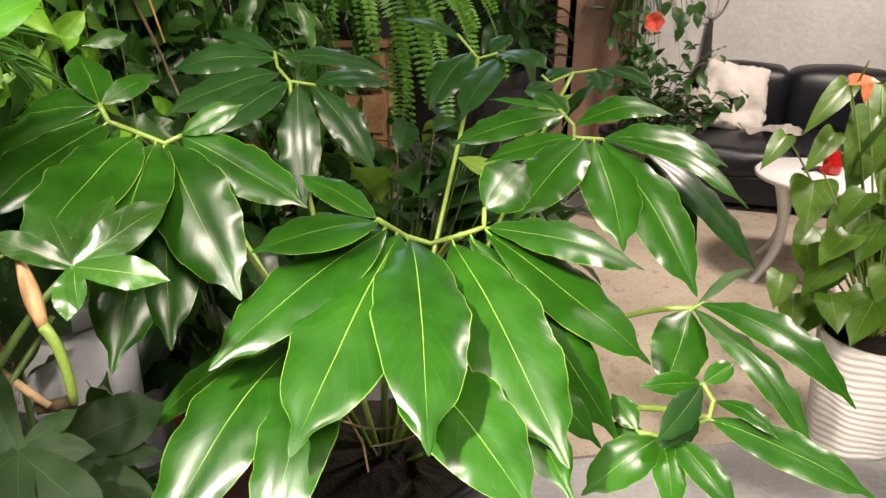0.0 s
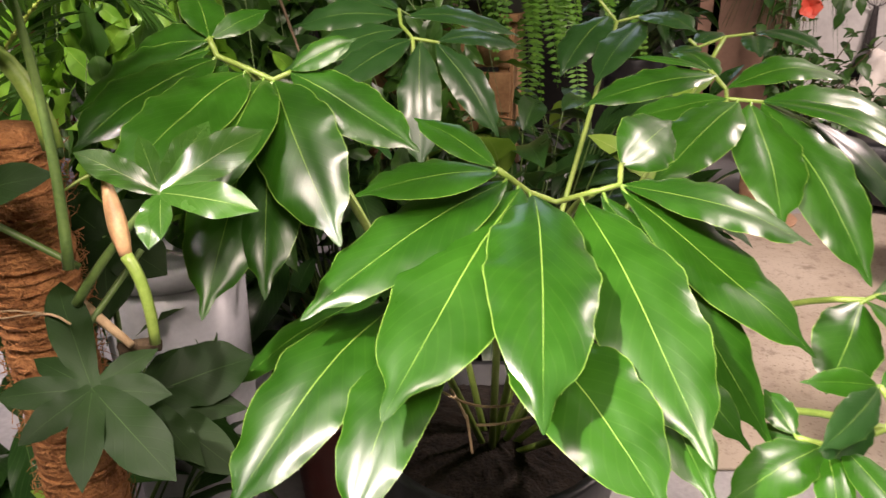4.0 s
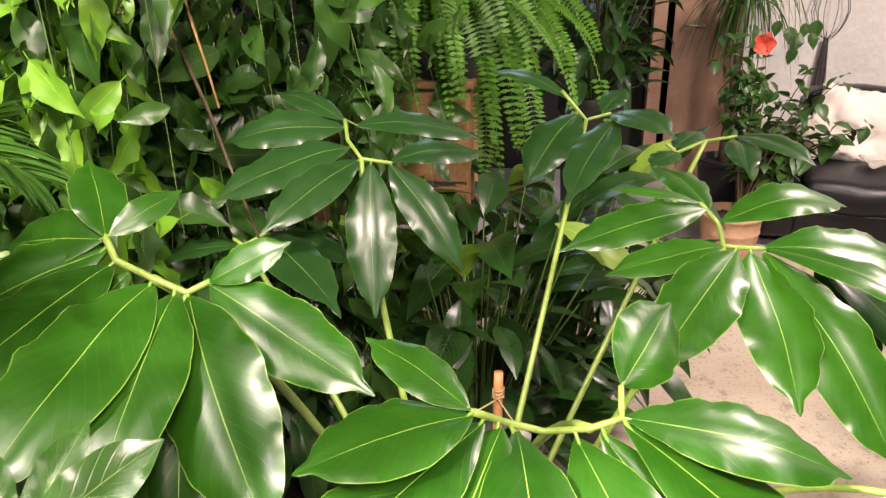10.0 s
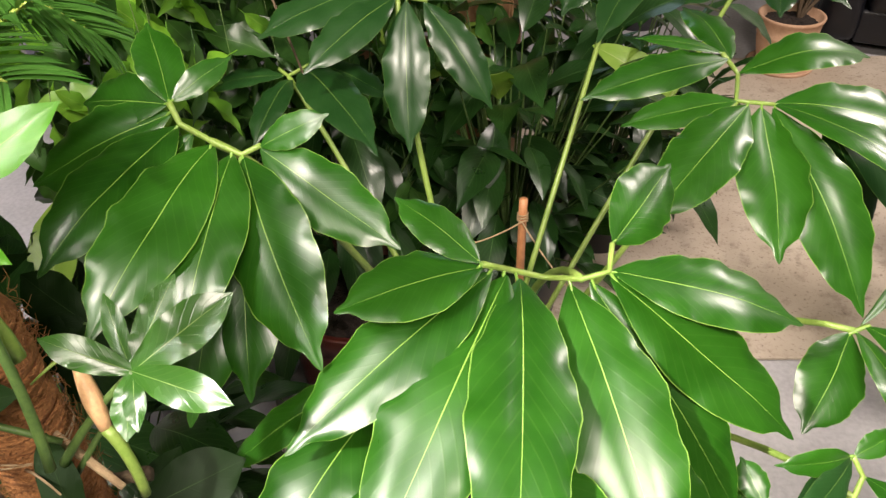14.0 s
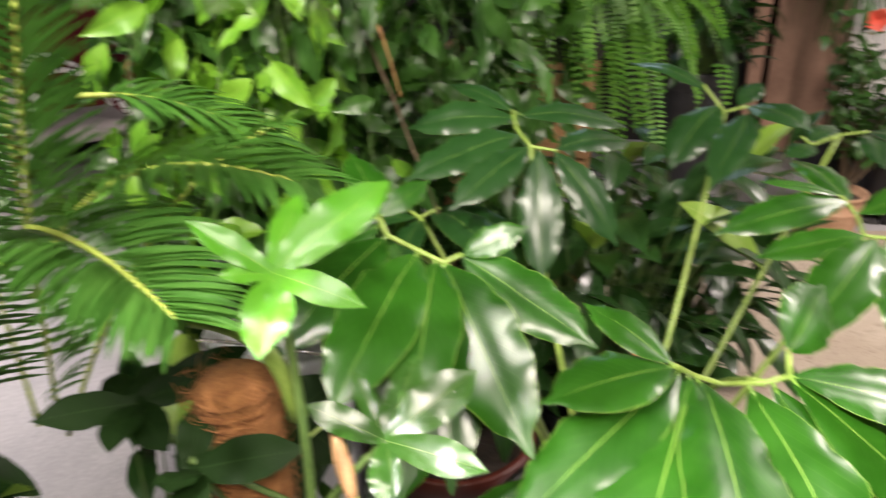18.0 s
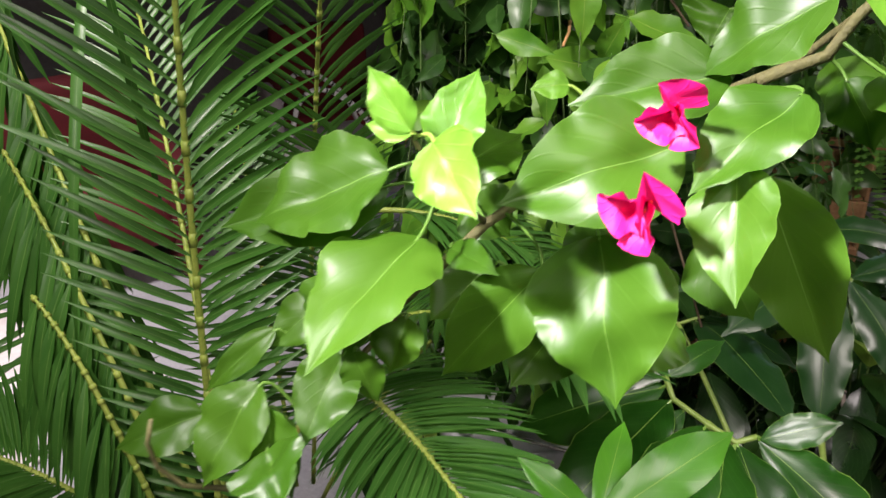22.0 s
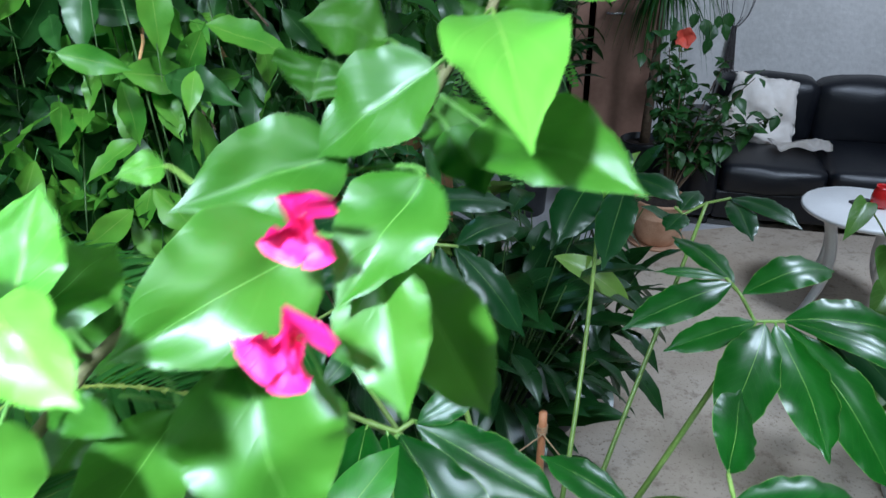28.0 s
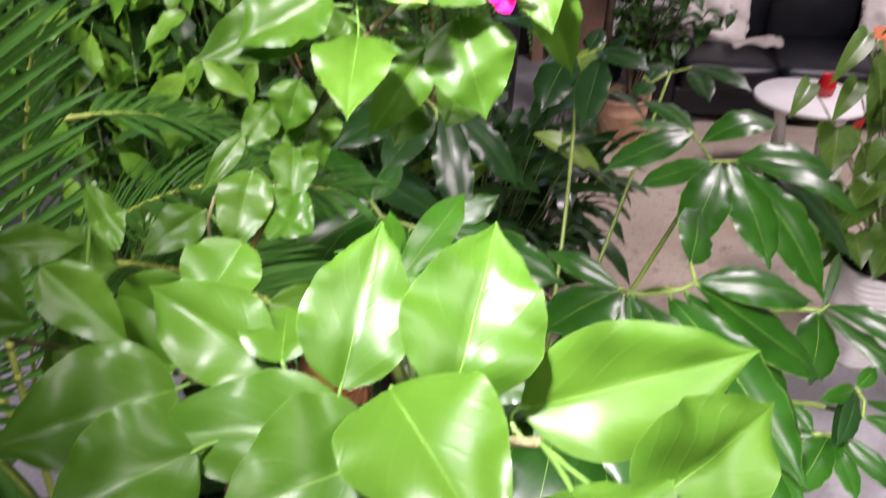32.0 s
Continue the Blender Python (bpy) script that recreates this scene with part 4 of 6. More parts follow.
bract_leaf((-0.809, 0.333, 1.647), (-0.782, 0.327, 1.633), 0.032, 0.1)
bract_leaf((-0.846, 0.388, 1.606), (-0.880, 0.379, 1.620), 0.041, 0.1)


def bract(centre, size, turn):
    """Three papery magenta bracts, folded and flared, round a small tube flower."""
    c = Vector(centre) - BO
    for k, (a, ln, fold) in enumerate(((100, 0.8, 1.6), (178, 1.0, 0.8), (292, 1.1, 0.6))):
        out = Vector((math.cos(radians(a + turn)), -0.45, math.sin(radians(a + turn)))).normalized()
        bm = bmesh.new()
        blade(bm, c, c + out * size * ln, size * 0.92, 0.20, "lobe", fold, 0.16, 25 * (-1) ** k, 10, 4, k + 5, -0.3, 0.0, Vector((0.1, -1, 0.2)), 0.10)
        ob = part("bract", bm, MAGENTA, boug, "magenta papery bract")
    bm = bmesh.new()
    for k in range(3):
        a = radians(k * 120 + 40 + turn)
        tube(bm, bend(c, c + Vector((math.cos(a) * 0.002, -size * 0.22, math.sin(a) * 0.002)), n=4), 0.0005, 0.0007, 6)
    part("flower_tube", bm, RED_BRACT, ob)


bract((-0.583, 0.543, 1.729), 0.0122, 22)
bract((-0.5855, 0.529, 1.7055), 0.0140, -8)

# ---- lobed philodendron on a coir pole ----
pole = thing("coir_pole", "coir moss pole, brown and fibrous", "plant support", at=(-0.722, 0.765, 0.42))
bm = bmesh.new()
lathe(bm, [(0.001, 0.0), (0.034, 0.0)] + [(0.036 + 0.0025 * math.sin(k * 2.1) + 0.001 * math.sin(k * 5.3), 0.02 + k * 0.0082) for k in range(100)] + [(0.030, 0.846), (0.001, 0.852)], 36)
wobble(bm, 0.0018, 90)
part("core", bm, COIR, pole)
bm = bmesh.new()
rng = random.Random(4)
for k in range(2200):
    a, z = rng.uniform(0, 6.283), rng.uniform(0.0, 0.85)
    p = Vector((math.cos(a) * 0.0375, math.sin(a) * 0.0375, z))
    d = Vector((math.cos(a), math.sin(a), 0)) * rng.uniform(0.001, 0.008) + Vector((-math.sin(a), math.cos(a), 0)) * rng.uniform(-0.03, 0.03) + UP * rng.uniform(-0.012, 0.012)
    tube(bm, [p, p + d * 0.5 + Vector((math.cos(a), math.sin(a), 0)) * 0.003, p + d], 0.0005, 0.0003, 3, False)
tagged(part("fibre", bm, COIR, pole), kind="stuff")
bm = bmesh.new()
coil = []
for k in range(78 * 22):
    a = k / 22 * 6.2832
    r = 0.0362 + 0.0016 * noise.noise(Vector((math.cos(a), math.sin(a), k * 0.004)))
    coil.append(Vector((r * math.cos(a), r * math.sin(a), 0.012 + k / 22 * 0.0106 + 0.0022 * noise.noise(Vector((k * 0.07, 3, 0))))))
tube(bm, coil, 0.0023, 0.0023, 5, False)
wobble(bm, 0.0016, 130)
wobble(bm, 0.0009, 420)
part("coir_cord", bm, COIR, pole, "rough coir cord wound in close turns")
z = 0.69
bm = bmesh.new()
for q in range(2):
    tube(bm, [(0.0395 * math.cos(a / 28 * 6.2832), 0.0395 * math.sin(a / 28 * 6.2832), z + q * 0.004 + 0.003 * math.sin(a * 0.9 + q)) for a in range(29)], 0.0010, 0.0010, 5, False)
tube(bm, bend((0.02, -0.036, z), (0.075, -0.06, z + 0.012), rise=0.2, n=5), 0.0014, 0.001, 5)
part("twine", bm, TWINE, pole, "knotted twine band")
plain_pot("pole_pot", "white plastic pot holding a coir pole", (-0.70, 0.80, 0.0), 0.13, 0.10, 0.46, WHITE_PLASTIC, 0.03)

lobed = thing("lobed_philodendron", "philodendron with deeply lobed leaves climbing a coir pole", "houseplant", at=(-0.70, 0.80, 0.43))
LO = Vector(lobed.location)


def lobed_leaf(centre, lobes, material, stalk_from, label="", rise=0.08, facing=None):
    """A leaf of lobes that spring from one centre; each lobe has a tip, a width and how it joins the web."""
    c = Vector(centre) - LO
    bm = bmesh.new()
    for k, (p, w, kind) in enumerate(lobes):
        p = Vector(p) - LO
        blade(bm, c - (p - c) * 0.06, p, w, rise, kind, 0.16, 0.05, 0, 18, 4, k + 3, 0.08, 0.25, facing, 0.05)
    leaf = part("leaf", bm, material, lobed, label)
    bm = bmesh.new()
    pts = [Vector(q) - LO for q in stalk_from]
    tube(bm, bend(pts[0], c, pts[1] if len(pts) > 1 else None, rise=0.1, n=11), 0.0045, 0.003, 7)
    part("leaf_stalk", bm, DARK_STALK, leaf)


lobed_leaf((-0.644, 0.712, 1.402), (((-0.569, 0.694, 1.392), 0.023, "joined"), ((-0.632, 0.653, 1.368), 0.033, "joined"), ((-0.700, 0.703, 1.442), 0.021, "joined"), ((-0.576, 0.787, 1.449), 0.037, "finger"), ((-0.650, 0.783, 1.435), 0.024, "joined"), ((-0.674, 0.690, 1.408), 0.015, "joined"), ((-0.619, 0.670, 1.377), 0.022, "joined")), LOBED_YOUNG, ((-0.628, 0.694, 1.177), (-0.634, 0.721, 1.291),), "bright green young lobed leaf", facing=(0.2, -0.6, 0.75))
lobed_leaf((-0.587, 0.768, 1.216), (((-0.518, 0.830, 1.257), 0.041, "finger"), ((-0.494, 0.752, 1.212), 0.032, "finger"), ((-0.576, 0.843, 1.259), 0.030, "joined"), ((-0.632, 0.819, 1.250), 0.019, "joined"), ((-0.655, 0.760, 1.250), 0.027, "finger"), ((-0.577, 0.723, 1.185), 0.028, "joined"), ((-0.568, 0.728, 1.192), 0.019, "joined")), LOBED, ((-0.660, 0.732, 1.125),), "pale green lobed leaf", facing=(0.2, -0.6, 0.75))
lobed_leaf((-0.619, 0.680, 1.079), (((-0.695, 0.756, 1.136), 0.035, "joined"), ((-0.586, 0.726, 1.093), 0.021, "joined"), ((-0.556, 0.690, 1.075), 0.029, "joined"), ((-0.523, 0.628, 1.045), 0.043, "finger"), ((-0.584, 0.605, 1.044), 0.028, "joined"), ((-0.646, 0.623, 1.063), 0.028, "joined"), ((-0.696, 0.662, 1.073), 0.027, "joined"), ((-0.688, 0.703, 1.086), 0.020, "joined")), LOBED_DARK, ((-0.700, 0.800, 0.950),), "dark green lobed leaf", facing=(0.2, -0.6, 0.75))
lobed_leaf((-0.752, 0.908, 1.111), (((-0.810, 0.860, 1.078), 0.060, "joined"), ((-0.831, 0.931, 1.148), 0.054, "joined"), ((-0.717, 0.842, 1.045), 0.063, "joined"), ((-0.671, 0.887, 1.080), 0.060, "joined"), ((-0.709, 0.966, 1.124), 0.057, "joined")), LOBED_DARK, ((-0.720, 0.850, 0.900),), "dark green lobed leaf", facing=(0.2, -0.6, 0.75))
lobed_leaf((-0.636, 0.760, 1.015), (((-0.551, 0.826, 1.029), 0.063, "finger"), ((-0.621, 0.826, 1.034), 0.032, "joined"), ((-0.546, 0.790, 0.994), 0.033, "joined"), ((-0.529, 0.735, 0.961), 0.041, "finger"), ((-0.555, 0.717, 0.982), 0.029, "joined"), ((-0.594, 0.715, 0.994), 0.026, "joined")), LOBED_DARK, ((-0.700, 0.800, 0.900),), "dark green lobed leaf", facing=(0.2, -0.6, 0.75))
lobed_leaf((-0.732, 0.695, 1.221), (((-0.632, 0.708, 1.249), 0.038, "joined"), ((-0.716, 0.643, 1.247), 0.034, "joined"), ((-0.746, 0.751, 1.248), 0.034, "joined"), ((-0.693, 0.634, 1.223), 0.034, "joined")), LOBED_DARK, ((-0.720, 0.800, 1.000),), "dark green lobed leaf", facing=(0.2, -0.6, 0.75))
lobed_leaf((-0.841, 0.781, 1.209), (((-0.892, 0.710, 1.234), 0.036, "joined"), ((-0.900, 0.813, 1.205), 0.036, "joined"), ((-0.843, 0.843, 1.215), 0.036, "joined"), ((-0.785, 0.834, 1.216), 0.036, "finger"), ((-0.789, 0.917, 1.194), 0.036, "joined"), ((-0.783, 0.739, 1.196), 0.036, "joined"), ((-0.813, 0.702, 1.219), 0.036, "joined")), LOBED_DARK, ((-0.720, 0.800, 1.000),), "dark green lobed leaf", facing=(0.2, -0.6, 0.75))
bm = bmesh.new()
tube(bm, [Vector(p) - LO for p in bend((-0.612, 0.767, 1.073), (-0.646, 0.758, 1.068), n=10)], 0.0075, 0.006, 9)
wobble(bm, 0.003, 90)
wobble(bm, 0.002, 220)
part("stem", bm, BARK, lobed, "knotted climbing stem")
bm = bmesh.new()
tube(bm, [Vector(p) - LO for p in bend((-0.632, 0.767, 1.233), (-0.655, 0.736, 1.223), (-0.637, 0.757, 1.238))], 0.0028, 0.0008, 7)
part("bud_tip", bm, STALK, lobed, "curled green bud tip")
bm = bmesh.new()
tube(bm, [Vector(p) - LO for p in bend((-0.717, 0.711, 1.356), (-0.646, 0.728, 1.262), (-0.659, 0.738, 1.344))], 0.006, 0.0085, 8)
part("leaf_stalk", bm, STALK, lobed, "arched yellow-green leaf stalk")
bm = bmesh.new()
tube(bm, [Vector(p) - LO for p in bend((-0.729, 0.771, 1.143), (-0.623, 0.743, 1.083), n=10)], 0.0062, 0.0035, 8)
part("aerial_root", bm, TWINE, lobed, "pale aerial root")
bm = bmesh.new()
tube(bm, [Vector(p) - LO for p in bend((-0.732, 0.698, 1.230), (-0.646, 0.729, 1.162), n=10)], 0.003, 0.003, 7)
part("leaf_stalk", bm, DARK_STALK, lobed)
bm = bmesh.new()
tube(bm, [Vector(p) - LO for p in bend((-0.664, 0.741, 1.095), (-0.631, 0.793, 1.152), n=10)], 0.003, 0.003, 7)
part("leaf_stalk", bm, DARK_STALK, lobed)
bm = bmesh.new()
tube(bm, [Vector(p) - LO for p in bend((-0.594, 0.735, 1.092), (-0.612, 0.743, 1.169), (-0.593, 0.738, 1.149))], 0.0045, 0.0055, 8)
part("flower_stalk", bm, STALK, lobed, "green flower stalk")
bm = bmesh.new()
bud = [Vector(p) - LO for p in bend((-0.612, 0.743, 1.169), (-0.635, 0.766, 1.232), n=10)]
swell(bm, bud, (0.0052, 0.0062, 0.0075, 0.0082, 0.0080, 0.0074, 0.0064, 0.0052, 0.0038, 0.0015), 12)
part("sheath", bm, SHEATH, lobed, "orange-brown bud sheath")

# ---- weeping fig ----
fig = thing("weeping_fig", "weeping fig with drooping pointed leaves on thin twigs", "tree", at=(-1.25, 2.15, 0))
FO = Vector(fig.location)
bm = bmesh.new()
tube(bm, bend((0, 0, 0.3), (0.05, -0.05, 2.1), (0.08, 0.03, 1.2), n=12), 0.035, 0.02, 10)
part("trunk", bm, BARK, fig)
rng = random.Random(21)
ends = []
bmb = bmesh.new()
for k in range(165):
    u, v = rng.random(), rng.random()
    end = Vector((-1.95 + 1.33 * u + 0.18 * v, 1.32 + 1.25 * v * rng.uniform(0.5, 1.0), rng.uniform(0.85, 1.66) if k < 118 else rng.uniform(0.40, 1.0)))
    if end.x > -0.80 and end.y < 1.75:
        end.y += 0.6
    if end.x < -0.62 - 0.56 * (end.y - 0.23):
        end.x = -0.60 - 0.50 * (end.y - 0.23) + rng.uniform(0.0, 0.35)
    start = Vector((max(end.x * 0.75 - 0.32, -0.62 - 0.56 * (end.y - 0.03)), end.y + rng.uniform(0.05, 0.35), end.z + rng.uniform(0.35, 0.7)))
    pts = bend(start - FO, end - FO, start.lerp(end, 0.45) + UP * 0.12 - FO, n=9)
    tube(bmb, pts, 0.0018, 0.0006, 5, False)
    ends.append(pts)
for p in ends[::6]:
    tube(bmb, bend(Vector((0.05, -0.05, 1.6 + rng.uniform(0, 0.5))), p[0], rise=0.1, n=6), 0.012, 0.004, 6, False)
tagged(part("twig", bmb, DARK_STALK, fig, "thin brown twigs"), kind="stuff")
for k in range(9):
    bm = bmesh.new()
    a = Vector((rng.uniform(-0.1, 0.1), rng.uniform(-0.1, 0.1), rng.uniform(1.1, 1.7)))
    b = Vector((rng.uniform(-0.10, 0.55), rng.uniform(-0.85, -0.35), rng.uniform(0.9, 1.7)))
    tube(bm, bend(a, b, a.lerp(b, 0.5) + UP * rng.uniform(0.05, 0.3), n=12), 0.007, 0.002, 7)
    wobble(bm, 0.006, 12)
    part("branch", bm, ORANGE_TWIG if k % 2 else BARK, fig)
kinds = []
for k in range(6):
    bm = bmesh.new()
    blade(bm, (0, 0, 0), (0, 0.0, -0.088 - 0.004 * k), 0.036 + 0.002 * k, 0.10, "fig", 0.26, 0.10, 0, 10, 2, k + 40, 0.0, 0.6, (0.0, -1.0, 0.3), 0.10)
    tube(bm, [(0, 0.004, 0.016), (0, 0.001, 0.005), (0, 0, -0.002)], 0.0008, 0.0008, 4, False)
    me = bpy.data.meshes.new("leaf")
    bm.to_mesh(me)
    bm.free()
    me.materials.append(FICUS if k < 4 else FICUS_SHADED)
    me.polygons.foreach_set("use_smooth", [True] * len(me.polygons))
    kinds.append(me)
spots = []
for pts in ends:
    for s in range(1, 9):
        for q in range(2 if s % 2 else 3):
            p = pts[s].lerp(pts[s - 1], rng.random()) + Vector((rng.uniform(-0.06, 0.06), rng.uniform(-0.05, 0.05), rng.uniform(-0.04, 0.04)))
            m = Matrix.Translation(p) @ Euler((radians(rng.gauss(-12, 38)), radians(rng.gauss(0, 42)), radians(rng.uniform(-100, 100)))).to_matrix().to_4x4() @ Matrix.Scale(rng.uniform(0.65, 1.35), 4)
            spots.append((p + FO, m))
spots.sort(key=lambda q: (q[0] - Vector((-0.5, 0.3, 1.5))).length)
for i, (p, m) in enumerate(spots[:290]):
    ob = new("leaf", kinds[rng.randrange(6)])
    ob.parent, ob.matrix_basis = fig, m
# The farther leaves all take the copy with shade in its colour.
verts, faces, uvs = [], [], []
flat = []
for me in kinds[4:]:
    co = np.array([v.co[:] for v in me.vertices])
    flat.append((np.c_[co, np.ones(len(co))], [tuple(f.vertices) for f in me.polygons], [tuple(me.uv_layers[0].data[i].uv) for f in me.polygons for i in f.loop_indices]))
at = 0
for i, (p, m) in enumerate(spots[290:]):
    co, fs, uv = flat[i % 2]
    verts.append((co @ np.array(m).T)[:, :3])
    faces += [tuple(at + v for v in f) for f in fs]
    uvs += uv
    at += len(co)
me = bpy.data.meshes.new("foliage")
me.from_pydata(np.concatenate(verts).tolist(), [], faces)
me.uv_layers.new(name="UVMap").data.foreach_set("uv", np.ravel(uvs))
me.materials.append(FICUS_SHADED)
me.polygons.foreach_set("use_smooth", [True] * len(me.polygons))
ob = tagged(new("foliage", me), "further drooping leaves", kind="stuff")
ob.parent = fig
plain_pot("fig_pot", "terracotta pot of a weeping fig", (-1.25, 2.15, 0.0), 0.19, 0.14, 0.36, TERRACOTTA)

# ---- palm ----
palm = thing("date_palm", "small feathery palm with arching fronds", "palm", at=(-1.22, 0.98, 0))
PO = Vector(palm.location)


def frond(base, tip, pull, leaf_len, n, width=0.009, droop=0.35, spread=58, seed=0, bare=0.12, arch=0):
    """An arching rib with a row of narrow leaflets on both its sides."""
    rng = random.Random(seed)
    pts = bend(Vector(base) - PO, Vector(tip) - PO, Vector(pull) - PO, n=24)
    bm = bmesh.new()
    tube(bm, pts, 0.0040, 0.0014, 7)
    for k in range(1, 23):
        swell(bm, [pts[k].lerp(pts[k + 1], q) for q in (0.35, 0.5, 0.65)], (0.0034, 0.0046 - 0.0001 * k, 0.0032), 7)
    rib = part("frond", bm, PALM_RIB, palm)
    bm = bmesh.new()
    for k in range(n):
        s = bare + (1 - bare) * (k + 0.5) / n
        x = s * 23
        i = min(int(x), 22)
        p = pts[i].lerp(pts[i + 1], x - i)
        d = (pts[i + 1] - pts[i]).normalized()
        side = d.cross(UP)
        if side.length < 0.25:
            side = Vector((0.9, 0.35, 0))
        side.normalize()
        nor = side.cross(d).normalized()
        reach = leaf_len * (0.45 + 0.55 * math.sin(math.pi * min(1.0, 0.18 + s * 0.80))) * rng.uniform(0.9, 1.06)
        if arch == 2:
            reach = leaf_len * min(1.25, 0.30 + 1.25 * s) * rng.uniform(0.9, 1.06)
        for sg in (-1, 1):
            a = radians(spread * (1.12 - 0.55 * s) + rng.uniform(-5, 5))
            out = (d * math.cos(a) + side * sg * math.sin(a) + nor * 0.22).normalized()
            end = p + out * reach - UP * droop * reach * rng.uniform(0.6, 1.2)
            if arch == 3:
                end = p + (side * sg * rng.uniform(0.02, 0.34) + Vector((rng.uniform(-0.12, 0.12), -0.1, 0))) * reach - UP * reach * rng.uniform(0.75, 1.1)
            blade(bm, p, end, width, 0.24 if arch == 1 else 0.13, "strap", 0.35, 0, 0, 8 if arch == 1 else 5, 1, k, 0, 0, Vector((0.5 + rng.uniform(-0.3, 0.3), -0.6, 0.62)) + out * 0.01 if arch else nor + out * 0.01)
    tagged(part("blade", bm, PALM, rib), kind="stuff")


frond((-1.050, 0.740, 1.200), (-1.600, 1.180, 1.860), (-1.147, 0.850, 1.522), 0.155, 52, seed=1, droop=0.08, width=0.0078, spread=62)
frond((-1.020, 0.700, 1.100), (-0.900, 0.690, 1.980), (-1.000, 0.710, 1.560), 0.16, 50, seed=2, droop=0.06, width=0.0078, spread=62, arch=2)
frond((-1.060, 0.730, 1.180), (-1.620, 0.950, 1.850), (-1.240, 0.760, 1.560), 0.22, 64, seed=4, droop=1.0, width=0.0135, arch=3, spread=75)
frond((-1.030, 0.690, 1.160), (-1.330, 0.770, 1.560), (-1.130, 0.690, 1.520), 0.20, 48, seed=5, droop=1.0, width=0.0130, arch=3, spread=70)
frond((-1.000, 0.660, 1.120), (-1.150, 0.660, 1.480), (-1.040, 0.640, 1.440), 0.16, 30, seed=6, droop=1.0, width=0.0105, arch=3, spread=70)
frond((-1.240, 1.110, 1.140), (-0.930, 0.870, 1.900), (-1.150, 1.060, 1.520), 0.15, 44, seed=3, droop=0.16, width=0.0078, spread=62)
frond((-1.436, 0.853, 0.992), (-1.824, 0.880, 1.593), (-1.564, 0.909, 1.360), 0.2, 38, seed=7, droop=0.8, width=0.0085, arch=1)
frond((-1.142, 0.864, 1.763), (-1.333, 0.680, 1.749), (-1.280, 0.814, 1.810), 0.17, 4, seed=20, droop=2.4, width=0.01, spread=75, arch=1)
frond((-0.944, 0.817, 1.369), (-0.720, 0.697, 1.364), (-0.827, 0.762, 1.396), 0.12, 44, seed=8, droop=0.15)
frond((-1.069, 1.078, 1.426), (-0.828, 1.167, 1.323), (-0.948, 1.147, 1.426), 0.13, 50, seed=9, droop=0.3)
frond((-1.208, 0.701, 1.175), (-1.339, 0.617, 1.281), (-1.263, 0.654, 1.268), 0.16, 36, seed=10, droop=0.2)
frond((-1.066, 0.924, 1.224), (-0.702, 0.884, 1.406), (-0.996, 0.991, 1.422), 0.15, 56, seed=11, droop=0.3)
frond((-1.200, 1.050, 0.900), (-0.800, 1.080, 1.400), (-1.000, 1.080, 1.330), 0.16, 44, seed=21, droop=0.4, width=0.008)
frond((-1.240, 1.080, 0.900), (-1.020, 0.960, 1.560), (-1.140, 1.020, 1.300), 0.17, 44, seed=22, droop=0.3, width=0.008, spread=66)
frond((-1.260, 1.060, 0.900), (-1.480, 1.260, 1.480), (-1.330, 1.120, 1.330), 0.17, 44, seed=23, droop=0.4, width=0.008, spread=66)
bm = bmesh.new()
tube(bm, bend((0.02, -0.03, 0.25), (0.0, 0.0, 0.80), (0.05, 0.02, 0.5), n=14), 0.05, 0.035, 12)
wobble(bm, 0.008, 30)
part("trunk", bm, BARK, palm)
plain_pot("palm_pot", "dark plastic pot of a palm", (-1.22, 0.98, 0.0), 0.17, 0.13, 0.32, DARK_POT)

# ---- fern on a wooden crate ----
crate = thing("wooden_crate", "upright slatted wooden crate, brown", "crate", at=(-0.74, 2.80, 0))
for k in range(8):
    bm = bmesh.new()
    box(bm, (-0.25, -0.19, 0.02 + k * 0.142), (0.25, -0.17, 0.145 + k * 0.142), bevel=0.004)
    part("slat", bm, CRATE_WOOD, crate, smooth=False)
for x in (-0.24, 0.21):
    for y in (-0.165, 0.16):
        bm = bmesh.new()
        box(bm, (x, y, 0), (x + 0.03, y + 0.03, 1.15), bevel=0.003)
        part("post", bm, CRATE_WOOD, crate, smooth=False)
bm = bmesh.new()
box(bm, (-0.27, -0.20, 1.152), (0.27, 0.20, 1.172), bevel=0.004)
part("top_board", bm, CRATE_WOOD, crate, smooth=False)
for x in (-0.255, 0.243):
    bm = bmesh.new()
    box(bm, (x, -0.16, 0.02), (x + 0.012, 0.16, 1.13))
    part("side_panel", bm, CRATE_WOOD, crate, smooth=False)
plain_pot("fern_pot", "dark pot of a fern standing on a wooden crate", (-0.56, 2.72, 1.172), 0.13, 0.10, 0.2, DARK_POT)
fern = thing("boston_fern", "bushy sword fern with long hanging fronds", "fern", at=(-0.58, 2.68, 1.40))
rng = random.Random(8)


